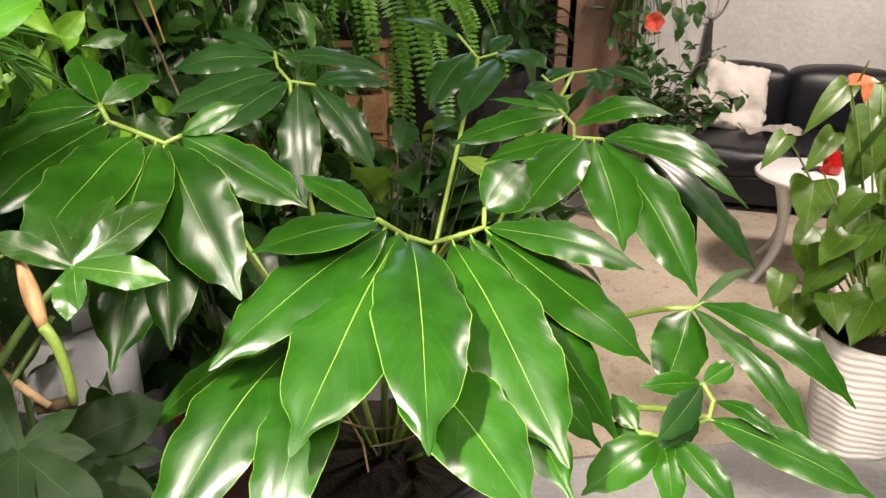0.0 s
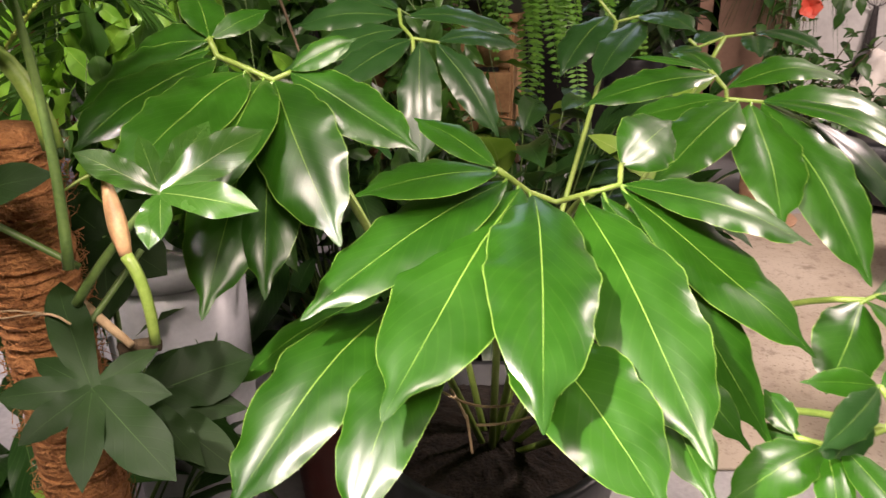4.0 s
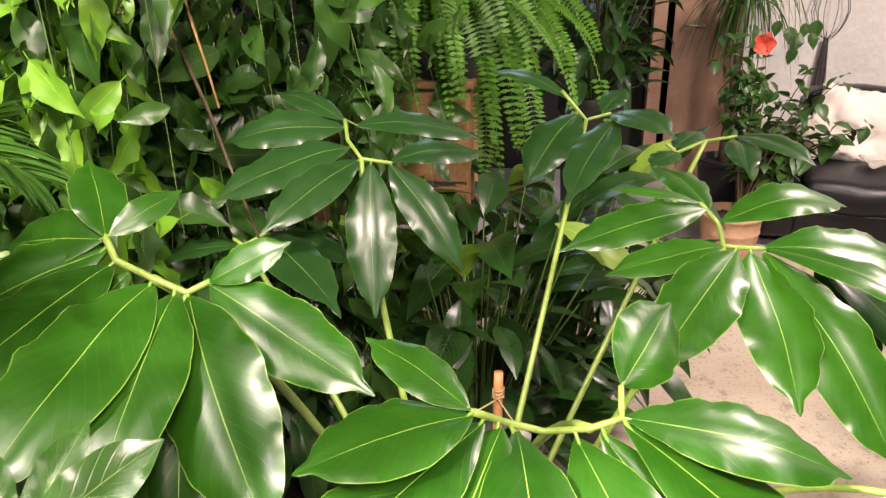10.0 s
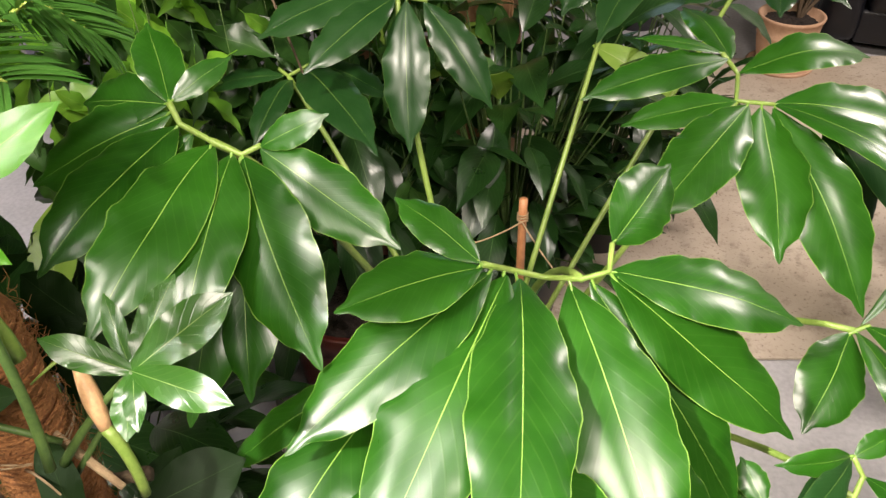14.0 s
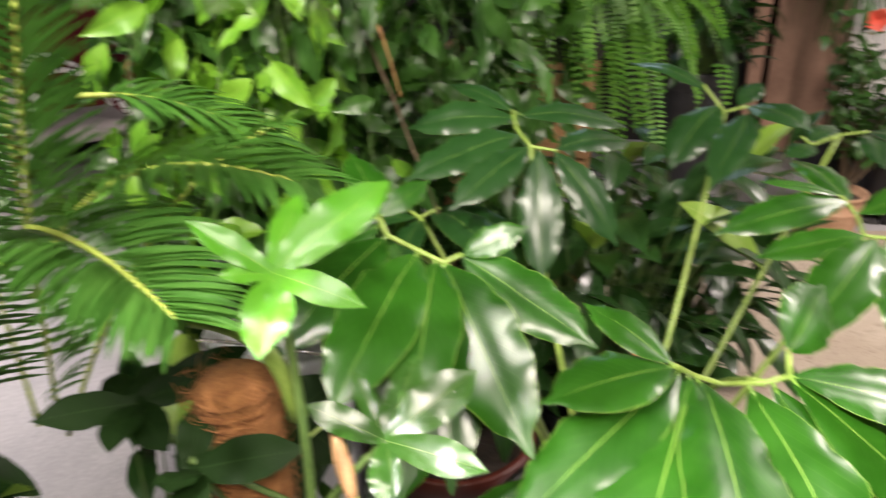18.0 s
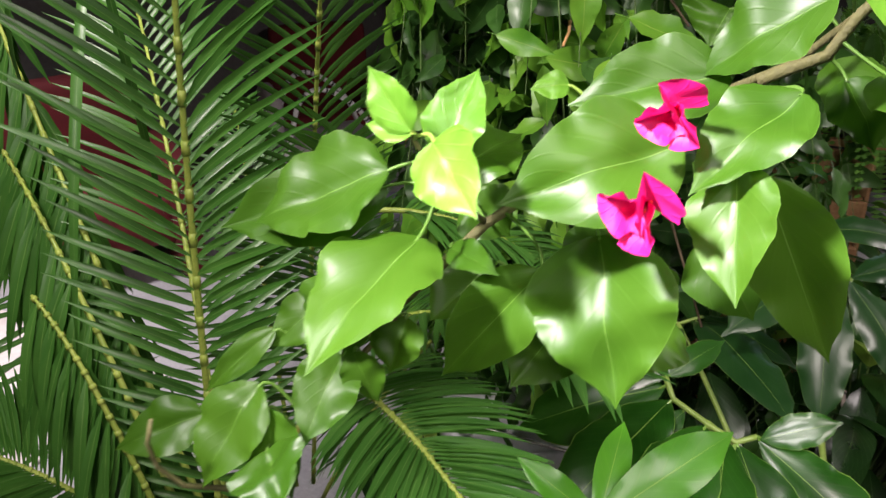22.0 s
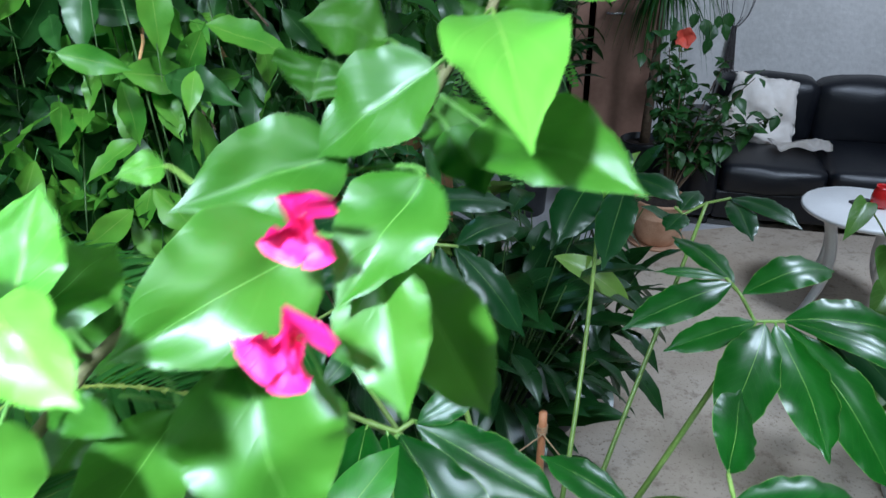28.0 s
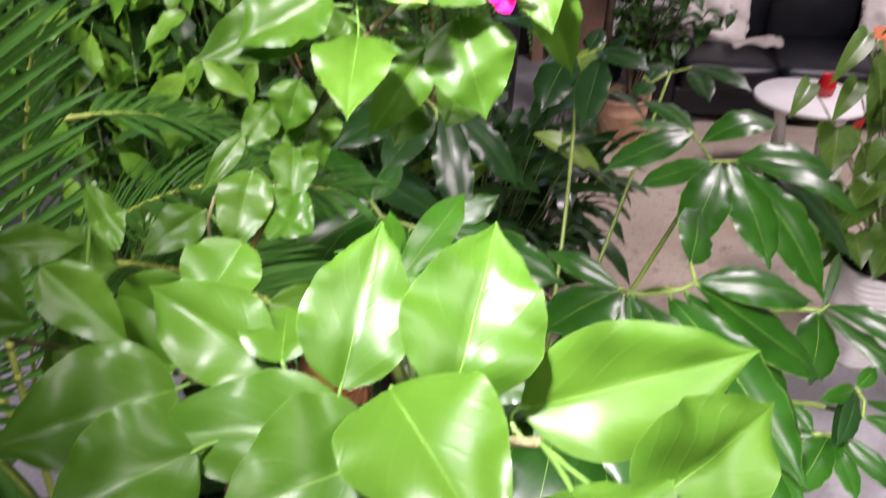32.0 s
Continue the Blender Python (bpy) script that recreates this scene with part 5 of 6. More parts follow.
def fern_frond(start, tip, pull, turn, ln0=0.047):
    """One rib with a row of small leaflets on both sides."""
    tip, pull = Vector(tip), Vector(pull)
    pts = bend(start, tip, pull, n=30)
    bm = bmesh.new()
    tube(bm, pts, 0.0016, 0.0006, 4, False)
    n = int(80 * sum((b - a).length for a, b in zip(pts, pts[1:])))
    for i in range(3, n):
        s = i / n
        x = s * 29
        j = min(int(x), 28)
        p = pts[j].lerp(pts[j + 1], x - j)
        d = (pts[j + 1] - pts[j]).normalized()
        side = d.cross(UP)
        side = side.normalized() if side.length > 0.3 else Vector((1, 0, 0))
        side = (Matrix.Rotation(radians(turn), 3, d) @ side)
        ln = ln0 * math.sin(math.pi * (0.10 + 0.88 * s)) ** 0.6
        for sg in (-1, 1):
            out = side * sg + d * 0.22 + UP * rng.uniform(-0.12, 0.12)
            blade(bm, p, p + out.normalized() * ln, 0.0125, 0.08, "strap", 0.1, 0, 0, 2, 1, i, 0, 0, side.cross(d))
    return part("frond", bm, FERN, fern)


for k in range(84):
    a = rng.uniform(3.3, 6.5) if k < 66 else rng.uniform(0, 6.283)
    reach, drop = rng.uniform(0.16, 0.52), rng.uniform(0.0, 0.38)
    if k % 8 == 0:
        reach, drop = rng.uniform(0.10, 0.28), rng.uniform(0.30, 0.48)
    fern_frond((rng.uniform(-0.04, 0.04), rng.uniform(-0.04, 0.04), 0), (math.cos(a) * reach + 0.05, math.sin(a) * reach * 0.8, -drop), (math.cos(a) * reach * 0.9, math.sin(a) * reach * 0.8, rng.uniform(0.08, 0.24)), rng.uniform(-70, 70), rng.uniform(0.036, 0.052))
FE = Vector(fern.location)
for tip, pull in (((-0.895, 2.746, 1.092), (-0.743, 2.907, 1.287)), ((-0.174, 2.836, 1.180), (-0.322, 3.045, 1.463)), ((-0.267, 2.630, 0.859), (-0.314, 2.876, 1.322)), ((-0.447, 2.653, 0.847), (-0.412, 2.821, 1.228)), ((-0.772, 2.770, 1.234), (-0.677, 2.973, 1.419)), ((-0.241, 2.845, 1.226), (-0.375, 3.030, 1.447))):
    fern_frond((0, 0, 0), Vector(tip) - FE, Vector(pull) - FE, rng.uniform(-10, 30), 0.055)

# ---- peace lily behind the philodendron ----
lily = thing("peace_lily", "dense dark green peace lily with ribbed leaves", "houseplant", at=(-0.42, 2.12, 0.30))
rng = random.Random(5)
for k in range(150):
    a = rng.uniform(0, 6.283)
    r0 = rng.uniform(0.02, 0.12)
    reach, top = rng.uniform(0.02, 0.46), rng.uniform(0.10, 0.66)
    b = Vector((math.cos(a) * (r0 + reach * 0.5), math.sin(a) * (r0 + reach * 0.5), top))
    d = Vector((math.cos(a) * rng.uniform(0.4, 1.0), math.sin(a) * rng.uniform(0.4, 1.0), rng.uniform(-0.8, 0.6))).normalized()
    ln = rng.uniform(0.15, 0.27)
    bm = bmesh.new()
    blade(bm, b, b + d * ln, ln * rng.uniform(0.30, 0.42), 0.2, "lily", 0.2, 0.03, rng.uniform(-25, 25), 12, 3, k, 0.0, 0.3)
    leaf = part("leaf", bm, LILY_PALE if k in (3, 17, 60) else LILY, lily)
    bm = bmesh.new()
    tube(bm, bend((math.cos(a) * r0 * 0.4, math.sin(a) * r0 * 0.4, 0), b + d * 0.01, n=6, rise=0.05), 0.0035, 0.002, 5, False)
    part("leaf_stalk", bm, DARK_STALK, leaf)
dim = copy_thing(lily, pose(-0.86, 1.98, 0.26, 0, 0, 75))
tagged(dim, "second dense dark green peace lily beside the fig")
low = copy_thing(lily, pose(-1.16, 1.12, 0.10, 0, 0, 200))
tagged(low, "low dark green foliage plant under the palm")
back = copy_thing(lily, pose(-0.16, 2.62, 0.24, 0, 0, 130))
tagged(back, "dark green foliage plant standing behind the peace lily")
plain_pot("foliage_pot", "dark plastic pot of a foliage plant", (-0.16, 2.62, 0.0), 0.16, 0.12, 0.28, DARK_POT)
dusky = copy_thing(lily, pose(0.0, 4.62, 0.72, 0, 0, 20))
tagged(dusky, "dark foliage plant in a tall planter beside the passage")
plain_pot("tall_planter", "tall dark planter beside the passage", (0.0, 4.62, 0.0), 0.17, 0.13, 0.76, DARK_POT)
plain_pot("lily_pot", "dark plastic pot of a peace lily", (-0.42, 2.12, 0.0), 0.17, 0.13, 0.34, DARK_POT)

# cane with twine
cane = thing("garden_cane", "orange-brown bamboo cane tied with twine", "plant support", at=(-0.339, 1.551, 0.873))
bm = bmesh.new()
tube(bm, [(0, 0, -0.5 + 0.05 * k) for k in range(11)], 0.0085, 0.008, 12)
part("stick", bm, BAMBOO, cane)
bm = bmesh.new()
tube(bm, [(0.0098 * math.cos(a * 0.7), 0.0098 * math.sin(a * 0.7), -0.05 + 0.0007 * a) for a in range(30)], 0.0016, 0.0016, 5)
tube(bm, bend((0, -0.01, -0.045), (-0.09, -0.06, -0.07), rise=-0.1), 0.0016, 0.0016, 5)
tube(bm, bend((0, -0.01, -0.045), (0.10, -0.10, -0.12), rise=-0.1), 0.0016, 0.0016, 5)
part("twine", bm, TWINE, cane)

# ---- sofa corner ----
SOFA = Matrix.Translation((1.16, 5.10, 0)) @ Matrix.Rotation(radians(-14), 4, "Z")
sofa = thing("sofa", "black leather three-seat sofa with creased cushions", "sofa")
sofa.matrix_world = SOFA


def cushion_block(bm, lo, hi, bevel, puff, seed):
    vs = box(bm, lo, hi, bevel=bevel)
    bmesh.ops.subdivide_edges(bm, edges=[e for e in bm.edges if e.calc_length() > 0.15], cuts=5, use_grid_fill=True)
    c, h = (Vector(lo) + Vector(hi)) / 2, (Vector(hi) - Vector(lo)) / 2
    for v in bm.verts:
        q = v.co - c
        fx, fy, fz = (max(0, 1 - (q[i] / h[i]) ** 2) for i in range(3))
        v.co += Vector((q.x / h.x * puff * fy * fz, q.y / h.y * puff * fx * fz, q.z / h.z * puff * fx * fy)) + noise.noise_vector(v.co * 7 + Vector((seed, 0, 0))) * 0.012


for k in range(3):
    x = 0.10 + k * 0.56
    bm = bmesh.new()
    cushion_block(bm, (x + 0.005, -0.20, 0.36), (x + 0.555, 0.02, 0.735), 0.06, 0.035, k)
    part("back_cushion", bm, LEATHER, sofa)
    bm = bmesh.new()
    cushion_block(bm, (x + 0.005, -0.78, 0.22), (x + 0.555, -0.12, 0.385), 0.05, 0.03, k + 9)
    part("seat_cushion", bm, LEATHER, sofa)
bm = bmesh.new()
box(bm, (0.08, -0.76, 0.06), (1.80, 0.10, 0.23), bevel=0.02)
part("base", bm, LEATHER, sofa)
bm = bmesh.new()
box(bm, (0.08, 0.0, 0.2), (1.80, 0.12, 0.66), bevel=0.03)
part("back", bm, LEATHER, sofa)
for x in (-0.10, 1.79):
    bm = bmesh.new()
    cushion_block(bm, (x, -0.78, 0.06), (x + 0.19, 0.10, 0.50), 0.05, 0.02, x)
    part("armrest", bm, LEATHER, sofa)
for x in (0.0, 1.72):
    for y in (-0.70, 0.02):
        bm = bmesh.new()
        lathe(bm, [(0.001, 0), (0.022, 0), (0.028, 0.07), (0.001, 0.07)], 16, (x + 0.05, y, 0))
        part("foot", bm, BLACK_PLASTIC, sofa)


def pillow(m, size, seed, label):
    bm = bmesh.new()
    n = 22
    for sg in (1, -1):
        grid = []
        for i in range(n + 1):
            row = []
            for j in range(n + 1):
                u, v = i / n * 2 - 1, j / n * 2 - 1
                puff = ((1 - u * u) * (1 - v * v)) ** 0.5
                pin = 1 - 0.06 * (1 - abs(u * v))
                p = Vector((u * size / 2 * pin * (1 - 0.13 * v), v * size / 2 * pin, sg * (0.005 + 0.075 * puff)))
                p += noise.noise_vector(p * 9 + Vector((seed, sg, 0))) * 0.034 * (0.4 + puff) + noise.noise_vector(p * 24 + Vector((seed, sg, 3))) * 0.016
                row.append(bm.verts.new(p))
            grid.append(row)
        for i in range(n):
            for j in range(n):
                q = (grid[i][j], grid[i + 1][j], grid[i + 1][j + 1], grid[i][j + 1])
                bm.faces.new(q if sg > 0 else q[::-1])
    bmesh.ops.remove_doubles(bm, verts=bm.verts, dist=0.0105)
    ob = part("pillow", bm, LINEN)
    ob.matrix_world = m
    return tagged(ob, label, "pillow", "pillows on the sofa")


pillow(Matrix.Translation((1.40, 4.72, 0.575)) @ Euler((radians(68), radians(8), radians(-12))).to_matrix().to_4x4(), 0.42, 1, "beige linen pillow leaning on the black sofa")
pillow(Matrix.Translation((2.42, 4.48, 0.575)) @ Euler((radians(66), radians(-6), radians(-16))).to_matrix().to_4x4(), 0.42, 6, "beige linen pillow leaning on the black sofa")


def crumpled(at, size, high, seed, label):
    """A cloth bunched into irregular folds, open below."""
    bm = bmesh.new()
    n = 18
    g = []
    for i in range(n + 1):
        row = []
        for j in range(n + 1):
            u, v = i / n * 2 - 1, j / n * 2 - 1
            p = Vector((u * size[0] / 2, v * size[1] / 2, 0))
            q = p * 13 + Vector((seed, 2 * seed, 0))
            lift = high * max(0.0, 1 - u * u) * max(0.0, 1 - v * v)
            fold = abs(noise.noise(q)) + 0.5 * abs(noise.noise(q * 2.3))
            p.z = lift * (0.55 + 0.9 * fold) + 0.010 * fold
            row.append(bm.verts.new(Vector(at) + p + noise.noise_vector(q * 0.7) * 0.042))
        g.append(row)
    for i in range(n):
        for j in range(n):
            bm.faces.new((g[i][j], g[i + 1][j], g[i + 1][j + 1], g[i][j + 1]))
    bmesh.ops.solidify(bm, geom=bm.faces[:], thickness=0.005)
    return tagged(part("throw", bm, LINEN), label, "blanket")


crumpled((1.58, 4.50, 0.425), (0.36, 0.15), 0.045, 3, "crumpled beige cloth lying on the black sofa")
crumpled((1.17, 4.72, 0.505), (0.22, 0.20), 0.14, 8, "bunched beige cloth lying on the sofa's armrest")

# small white table
table = thing("side_table", "small white round table with flared legs", "table", at=(1.37, 3.42, 0))
bm = bmesh.new()
lathe(bm, [(0.001, 0.478), (0.245, 0.478), (0.262, 0.486), (0.266, 0.496), (0.258, 0.505), (0.001, 0.505)], 56)
part("tabletop", bm, WHITE_PAINT, table)
for k in range(4):
    a = radians(20 + 90 * k)
    d = Vector((math.cos(a), math.sin(a), 0))
    s = Vector((-d.y, d.x, 0))
    bm = bmesh.new()
    prev = None
    for i in range(15):
        q = i / 14
        r = 0.20 - 0.07 * math.sin(q * 2.6) + 0.11 * q ** 3
        c, w, t = d * r + UP * (0.478 * (1 - q)), 0.045 - 0.018 * q, 0.011
        ring = [bm.verts.new(c + s * w * x + d * t * y) for x, y in ((-0.6, -1), (0.6, -1), (0.6, 1), (-0.6, 1))]
        if prev:
            for j in range(4):
                bm.faces.new((prev[j], prev[(j + 1) % 4], ring[(j + 1) % 4], ring[j]))
        else:
            bm.faces.new(ring)
        prev = ring
    bm.faces.new(prev[::-1])
    part("leg", bm, WHITE_PAINT, table)
bm = bmesh.new()
box(bm, (-0.05, -0.02, 0), (0.05, 0.02, 0.012), bevel=0.004)
ob = tagged(part("remote", bm, BLACK_PLASTIC), "small black remote lying on the white table", "remote")
ob.matrix_world = pose(1.37, 3.47, 0.5055, 0, 0, 15)

# anthurium in a ribbed pot
pot = thing("ribbed_pot", "white ceramic pot with wavy ribs", "flower pot", at=(1.02, 2.17, 0))
bm = bmesh.new()
prof = [(0.001, 0.0), (0.112, 0.0), (0.118, 0.006)]
for k in range(101):
    z = 0.01 + 0.375 * k / 100
    r = 0.120 + 0.033 * (z / 0.385) ** 0.9
    prof.append((r + 0.0032 * math.sin(k / 100 * 6.283 * 17), z))
prof += [(0.150, 0.392), (0.144, 0.392), (0.140, 0.36), (0.001, 0.35)]
rings = lathe(bm, prof, 64)
for ring in rings[3:104]:
    for v in ring:
        a = math.atan2(v.co.y, v.co.x)
        v.co.z += 0.005 * math.sin(a * 3 + v.co.z * 20) + 0.003 * math.sin(a * 7 + v.co.z * 9)
part("body", bm, WHITE_CERAMIC, pot)
soil_disc("soil", (0, 0, 0.368), 0.138, pot)
anth = thing("anthurium", "anthurium with veined heart-shaped leaves and orange and red flowers", "houseplant", at=(1.02, 2.17, 0.36))
AO = Vector(anth.location)


def heart(base, tip, width, foot, facing=(-0.2, -0.75, 0.6), material=None, label=""):
    base, tip = Vector(base) - AO, Vector(tip) - AO
    bm = bmesh.new()
    d = tip - base
    blade(bm, base, tip, width, 0.12, "heart", 0.22, 0.02, 0, 16, 5, int(width * 999), 0.05, 0.2, facing)
    ln = d.length
    dn = d / ln
    for v in bm.verts:
        along = (v.co - base).dot(dn) / ln
        off = (v.co - base - dn * along * ln).length / (width / 2)
        v.co -= dn * ln * 0.24 * max(0, 1 - along * 2.4) * min(1, off) ** 1.3
    leaf = part("leaf", bm, material or ANTH, anth, label)
    bm = bmesh.new()
    tube(bm, bend(Vector(foot) - AO, base, rise=0.12, n=10), 0.004, 0.0028, 6)
    part("leaf_stalk", bm, STALK, leaf)


heart((1.044, 2.461, 0.984), (0.921, 2.314, 0.772), 0.16, (1.02, 2.17, 0.36))
heart((0.848, 2.379, 0.800), (0.799, 2.269, 0.672), 0.14, (1.02, 2.17, 0.36))
heart((0.934, 2.254, 0.758), (0.809, 2.142, 0.628), 0.13, (1.02, 2.17, 0.36))
heart((0.735, 2.219, 0.558), (0.687, 2.132, 0.483), 0.09, (1.02, 2.17, 0.36))
heart((0.792, 2.242, 0.481), (0.757, 2.145, 0.382), 0.1, (1.02, 2.17, 0.36))
heart((0.830, 2.107, 0.545), (0.826, 2.019, 0.466), 0.1, (1.02, 2.17, 0.36))
heart((0.876, 2.394, 0.578), (0.876, 2.301, 0.489), 0.1, (1.02, 2.17, 0.36))
heart((0.947, 2.099, 0.519), (0.927, 2.021, 0.467), 0.06, (1.02, 2.17, 0.36))
heart((0.973, 2.547, 1.061), (0.811, 2.432, 0.927), 0.08, (1.02, 2.17, 0.36))
heart((0.911, 2.438, 0.935), (0.793, 2.338, 0.833), 0.075, (1.02, 2.17, 0.36))
heart((0.806, 2.530, 0.901), (0.703, 2.436, 0.813), 0.07, (1.02, 2.17, 0.36))
heart((1.127, 2.449, 0.696), (1.059, 2.359, 0.615), 0.12, (1.02, 2.17, 0.36))
heart((1.163, 2.702, 1.034), (1.193, 2.573, 0.857), 0.15, (1.02, 2.17, 0.36))
heart((1.165, 2.496, 0.804), (1.156, 2.364, 0.624), 0.16, (1.02, 2.17, 0.36))
heart((1.068, 2.191, 0.604), (1.057, 2.088, 0.490), 0.12, (1.02, 2.17, 0.36))
heart((1.032, 2.440, 0.551), (1.062, 2.352, 0.472), 0.12, (1.02, 2.17, 0.36))
heart((0.945, 2.513, 0.600), (0.849, 2.429, 0.533), 0.1, (1.02, 2.17, 0.36))
heart((1.058, 2.302, 0.610), (1.066, 2.204, 0.505), 0.13, (1.02, 2.17, 0.36))
heart((0.766, 2.170, 0.891), (0.776, 2.150, 0.929), 0.025, (1.02, 2.17, 0.36), material=RED_BRACT, label="red flower spathe")
heart((0.924, 2.440, 1.089), (0.999, 2.410, 1.094), 0.065, (1.02, 2.17, 0.36), (0.1, -0.45, 0.9), ORANGE_BRACT, "orange flower spathe")
bm = bmesh.new()
tube(bm, [Vector(p) - AO for p in bend((0.944, 2.430, 1.089), (0.962, 2.430, 1.154), n=6)], 0.004, 0.0025, 8)
part("spadix", bm, LILY_PALE, anth, "yellow spadix")
heart((0.984, 2.460, 1.084), (0.974, 2.430, 1.024), 0.04, (1.02, 2.17, 0.36), (0.1, -0.8, 0.3), ORANGE_BRACT, "peach flower spathe")

rng = random.Random(31)
for k in range(36):
    a = rng.uniform(0, 6.283)
    b = Vector((1.04 + math.cos(a) * rng.uniform(0.03, 0.2), 2.17 + math.sin(a) * rng.uniform(0.03, 0.2), rng.uniform(0.42, 1.0)))
    d = Vector((math.cos(a) * 0.7, math.sin(a) * 0.7 - 0.3, rng.uniform(-1.1, -0.3))).normalized()
    ln = rng.uniform(0.12, 0.2)
    heart(b, b + d * ln, ln * 0.72, (1.02, 2.17, 0.36), (math.cos(a) * 0.5, math.sin(a) * 0.5 - 0.3, 0.7))

# hibiscus in a wicker basket
basket = thing("carved_pot", "peach clay plant pot with a carved band, on a saucer", "flower pot", at=(0.69, 4.14, 0))
bm = bmesh.new()
lathe(bm, [(0.001, 0.0), (0.13, 0.0), (0.155, 0.012), (0.160, 0.026), (0.154, 0.028), (0.125, 0.016), (0.001, 0.014)], 44)
part("saucer", bm, WICKER, basket)
bm = bmesh.new()
lathe(bm, [(0.001, 0.017), (0.100, 0.017), (0.108, 0.03), (0.128, 0.10), (0.138, 0.165), (0.140, 0.17), (0.143, 0.178), (0.143, 0.186), (0.140, 0.19), (0.145, 0.25), (0.152, 0.255), (0.154, 0.268), (0.148, 0.272), (0.138, 0.268), (0.134, 0.22), (0.001, 0.215)], 52)
part("body", bm, WICKER, basket)
for k in range(15):
    bm = bmesh.new()
    a = k / 15 * 6.2832
    out = Vector((math.cos(a), math.sin(a), 0))
    blade(bm, out * 0.114 + UP * 0.045, out * 0.139 + UP * 0.160, 0.046, 0.03, "lily", -0.5, 0, 0, 8, 3, k, 0, 0, out)
    part("carved_leaf", bm, WICKER, basket)
soil_disc("soil", (0, 0, 0.235), 0.125, basket)
hib = thing("hibiscus", "hibiscus with dark small leaves and a coral-red flower", "houseplant", at=(0.72, 4.14, 0.23))
rng = random.Random(12)
HO = Vector(hib.location)
for k in range(19):
    end = Vector((rng.uniform(0.55, 1.1), rng.uniform(4.0, 4.75), rng.uniform(0.55, 1.08)))
    if k == 0:
        end = Vector((0.86, 4.70, 1.0))
    if k in (1, 2):
        end = Vector((1.40 - 0.1 * k, 4.30, 0.70 - 0.04 * k))
    pts = bend((0, 0, 0), end - HO, (end - HO) * 0.4 + UP * 0.2, n=10)
    bm = bmesh.new()
    tube(bm, pts, 0.006, 0.002, 6, False)
    br = part("branch", bm, BARK, hib)
    for s in range(3, 10):
        for q in range(3):
            p = pts[s] + Vector((rng.uniform(-0.03, 0.03), rng.uniform(-0.03, 0.03), rng.uniform(-0.02, 0.03)))
            d = Vector((rng.uniform(-1, 1), rng.uniform(-1, 0.6), rng.uniform(-0.9, 0.4))).normalized()
            ln = rng.uniform(0.06, 0.10) * (1.35 if k in (1, 2) else 1.0)
            bm = bmesh.new()
            blade(bm, p, p + d * ln, ln * 0.62, 0.15, "ovate", 0.2, 0.03, rng.uniform(-30, 30), 6, 2, k)
            part("leaf", bm, ROSELEAF, br)
bm = bmesh.new()
c = Vector((0.87, 4.68, 1.02)) - HO
for k in range(5):
    a = radians(72 * k)
    out = Vector((math.cos(a), -0.6, math.sin(a))).normalized()
    blade(bm, c, c + out * 0.072, 0.075, 0.15, "lobe", 0.15, 0.16, 0, 8, 3, k, 0, 0, (0, -1, 0.1))
part("flower", bm, CORAL, hib, "coral-red ruffled flower")

# dark drooping plant in front of the door
drac = thing("ponytail_palm", "plant with long thin drooping dark leaves", "houseplant", at=(0.87, 5.20, 0))
bm = bmesh.new()
tube(bm, bend((0, 0, 0.2), (0.02, 0, 1.16), n=10), 0.035, 0.022, 10)
part("trunk", bm, BARK, drac)
rng = random.Random(3)
for k in range(110):
    a = rng.uniform(0, 6.283)
    r, dz = rng.uniform(0.12, 0.40), rng.uniform(-0.12, 0.50)
    bm = bmesh.new()
    tip = Vector((math.cos(a) * r, math.sin(a) * r, 1.18 - dz))
    pts = bend((0.02, 0, 1.16), tip, Vector((math.cos(a) * r * 0.62, math.sin(a) * r * 0.62, 1.34 + rng.uniform(-0.05, 0.15))), n=10)
    s = Vector((-math.sin(a), math.cos(a), 0.2)) * 0.0075
    prev = None
    for i, p in enumerate(pts):
        w = math.sin(math.pi * (0.18 + 0.80 * i / 9))
        cur = [bm.verts.new(p - s * w), bm.verts.new(p + UP * 0.002), bm.verts.new(p + s * w)]
        if prev:
            bm.faces.new((prev[0], prev[1], cur[1], cur[0]))
            bm.faces.new((prev[1], prev[2], cur[2], cur[1]))
        prev = cur
    part("leaf", bm, FICUS_SHADED, drac)
plain_pot("palm_tub", "dark tub of a drooping plant", (0.87, 5.20, 0), 0.15, 0.12, 0.26, DARK_POT)

# brown door standing open, dark passage
door = thing("door", "brown wooden door standing ajar beside a dark passage", "door", at=(0.56, 5.60, 0))
bm = bmesh.new()
M = Matrix.Rotation(radians(-8), 4, "Z")
box(bm, (0.0, 0, 0.01), (0.80, 0.042, 2.06), M, 0.003)
part("leaf", bm, DOOR_WOOD, door, smooth=False)
bm = bmesh.new()
tube(bm, [M @ Vector(p) for p in ((0.07, -0.0, 1.02), (0.07, -0.05, 1.02), (0.19, -0.05, 1.02))], 0.009, 0.009, 10)
part("handle", bm, CHROME, door)
for x in (-0.13,):
    bm = bmesh.new()
    box(bm, (x, -0.01, 0.0), (x + 0.085, 0.10, 2.10), bevel=0.004)
    tagged(part("door_frame", bm, DOOR_WOOD, smooth=False), "brown wooden door jamb", "door frame", kind="structure").location = (0.56, 5.60, 0)
bm = bmesh.new()
box(bm, (-0.2, 0, 2.1), (1.0, 0.1, 2.2), bevel=0.004)
tagged(part("door_lintel", bm, DOOR_WOOD, smooth=False), "brown wooden door lintel", "door frame", kind="structure").location = (0.56, 5.60, 0)
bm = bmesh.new()
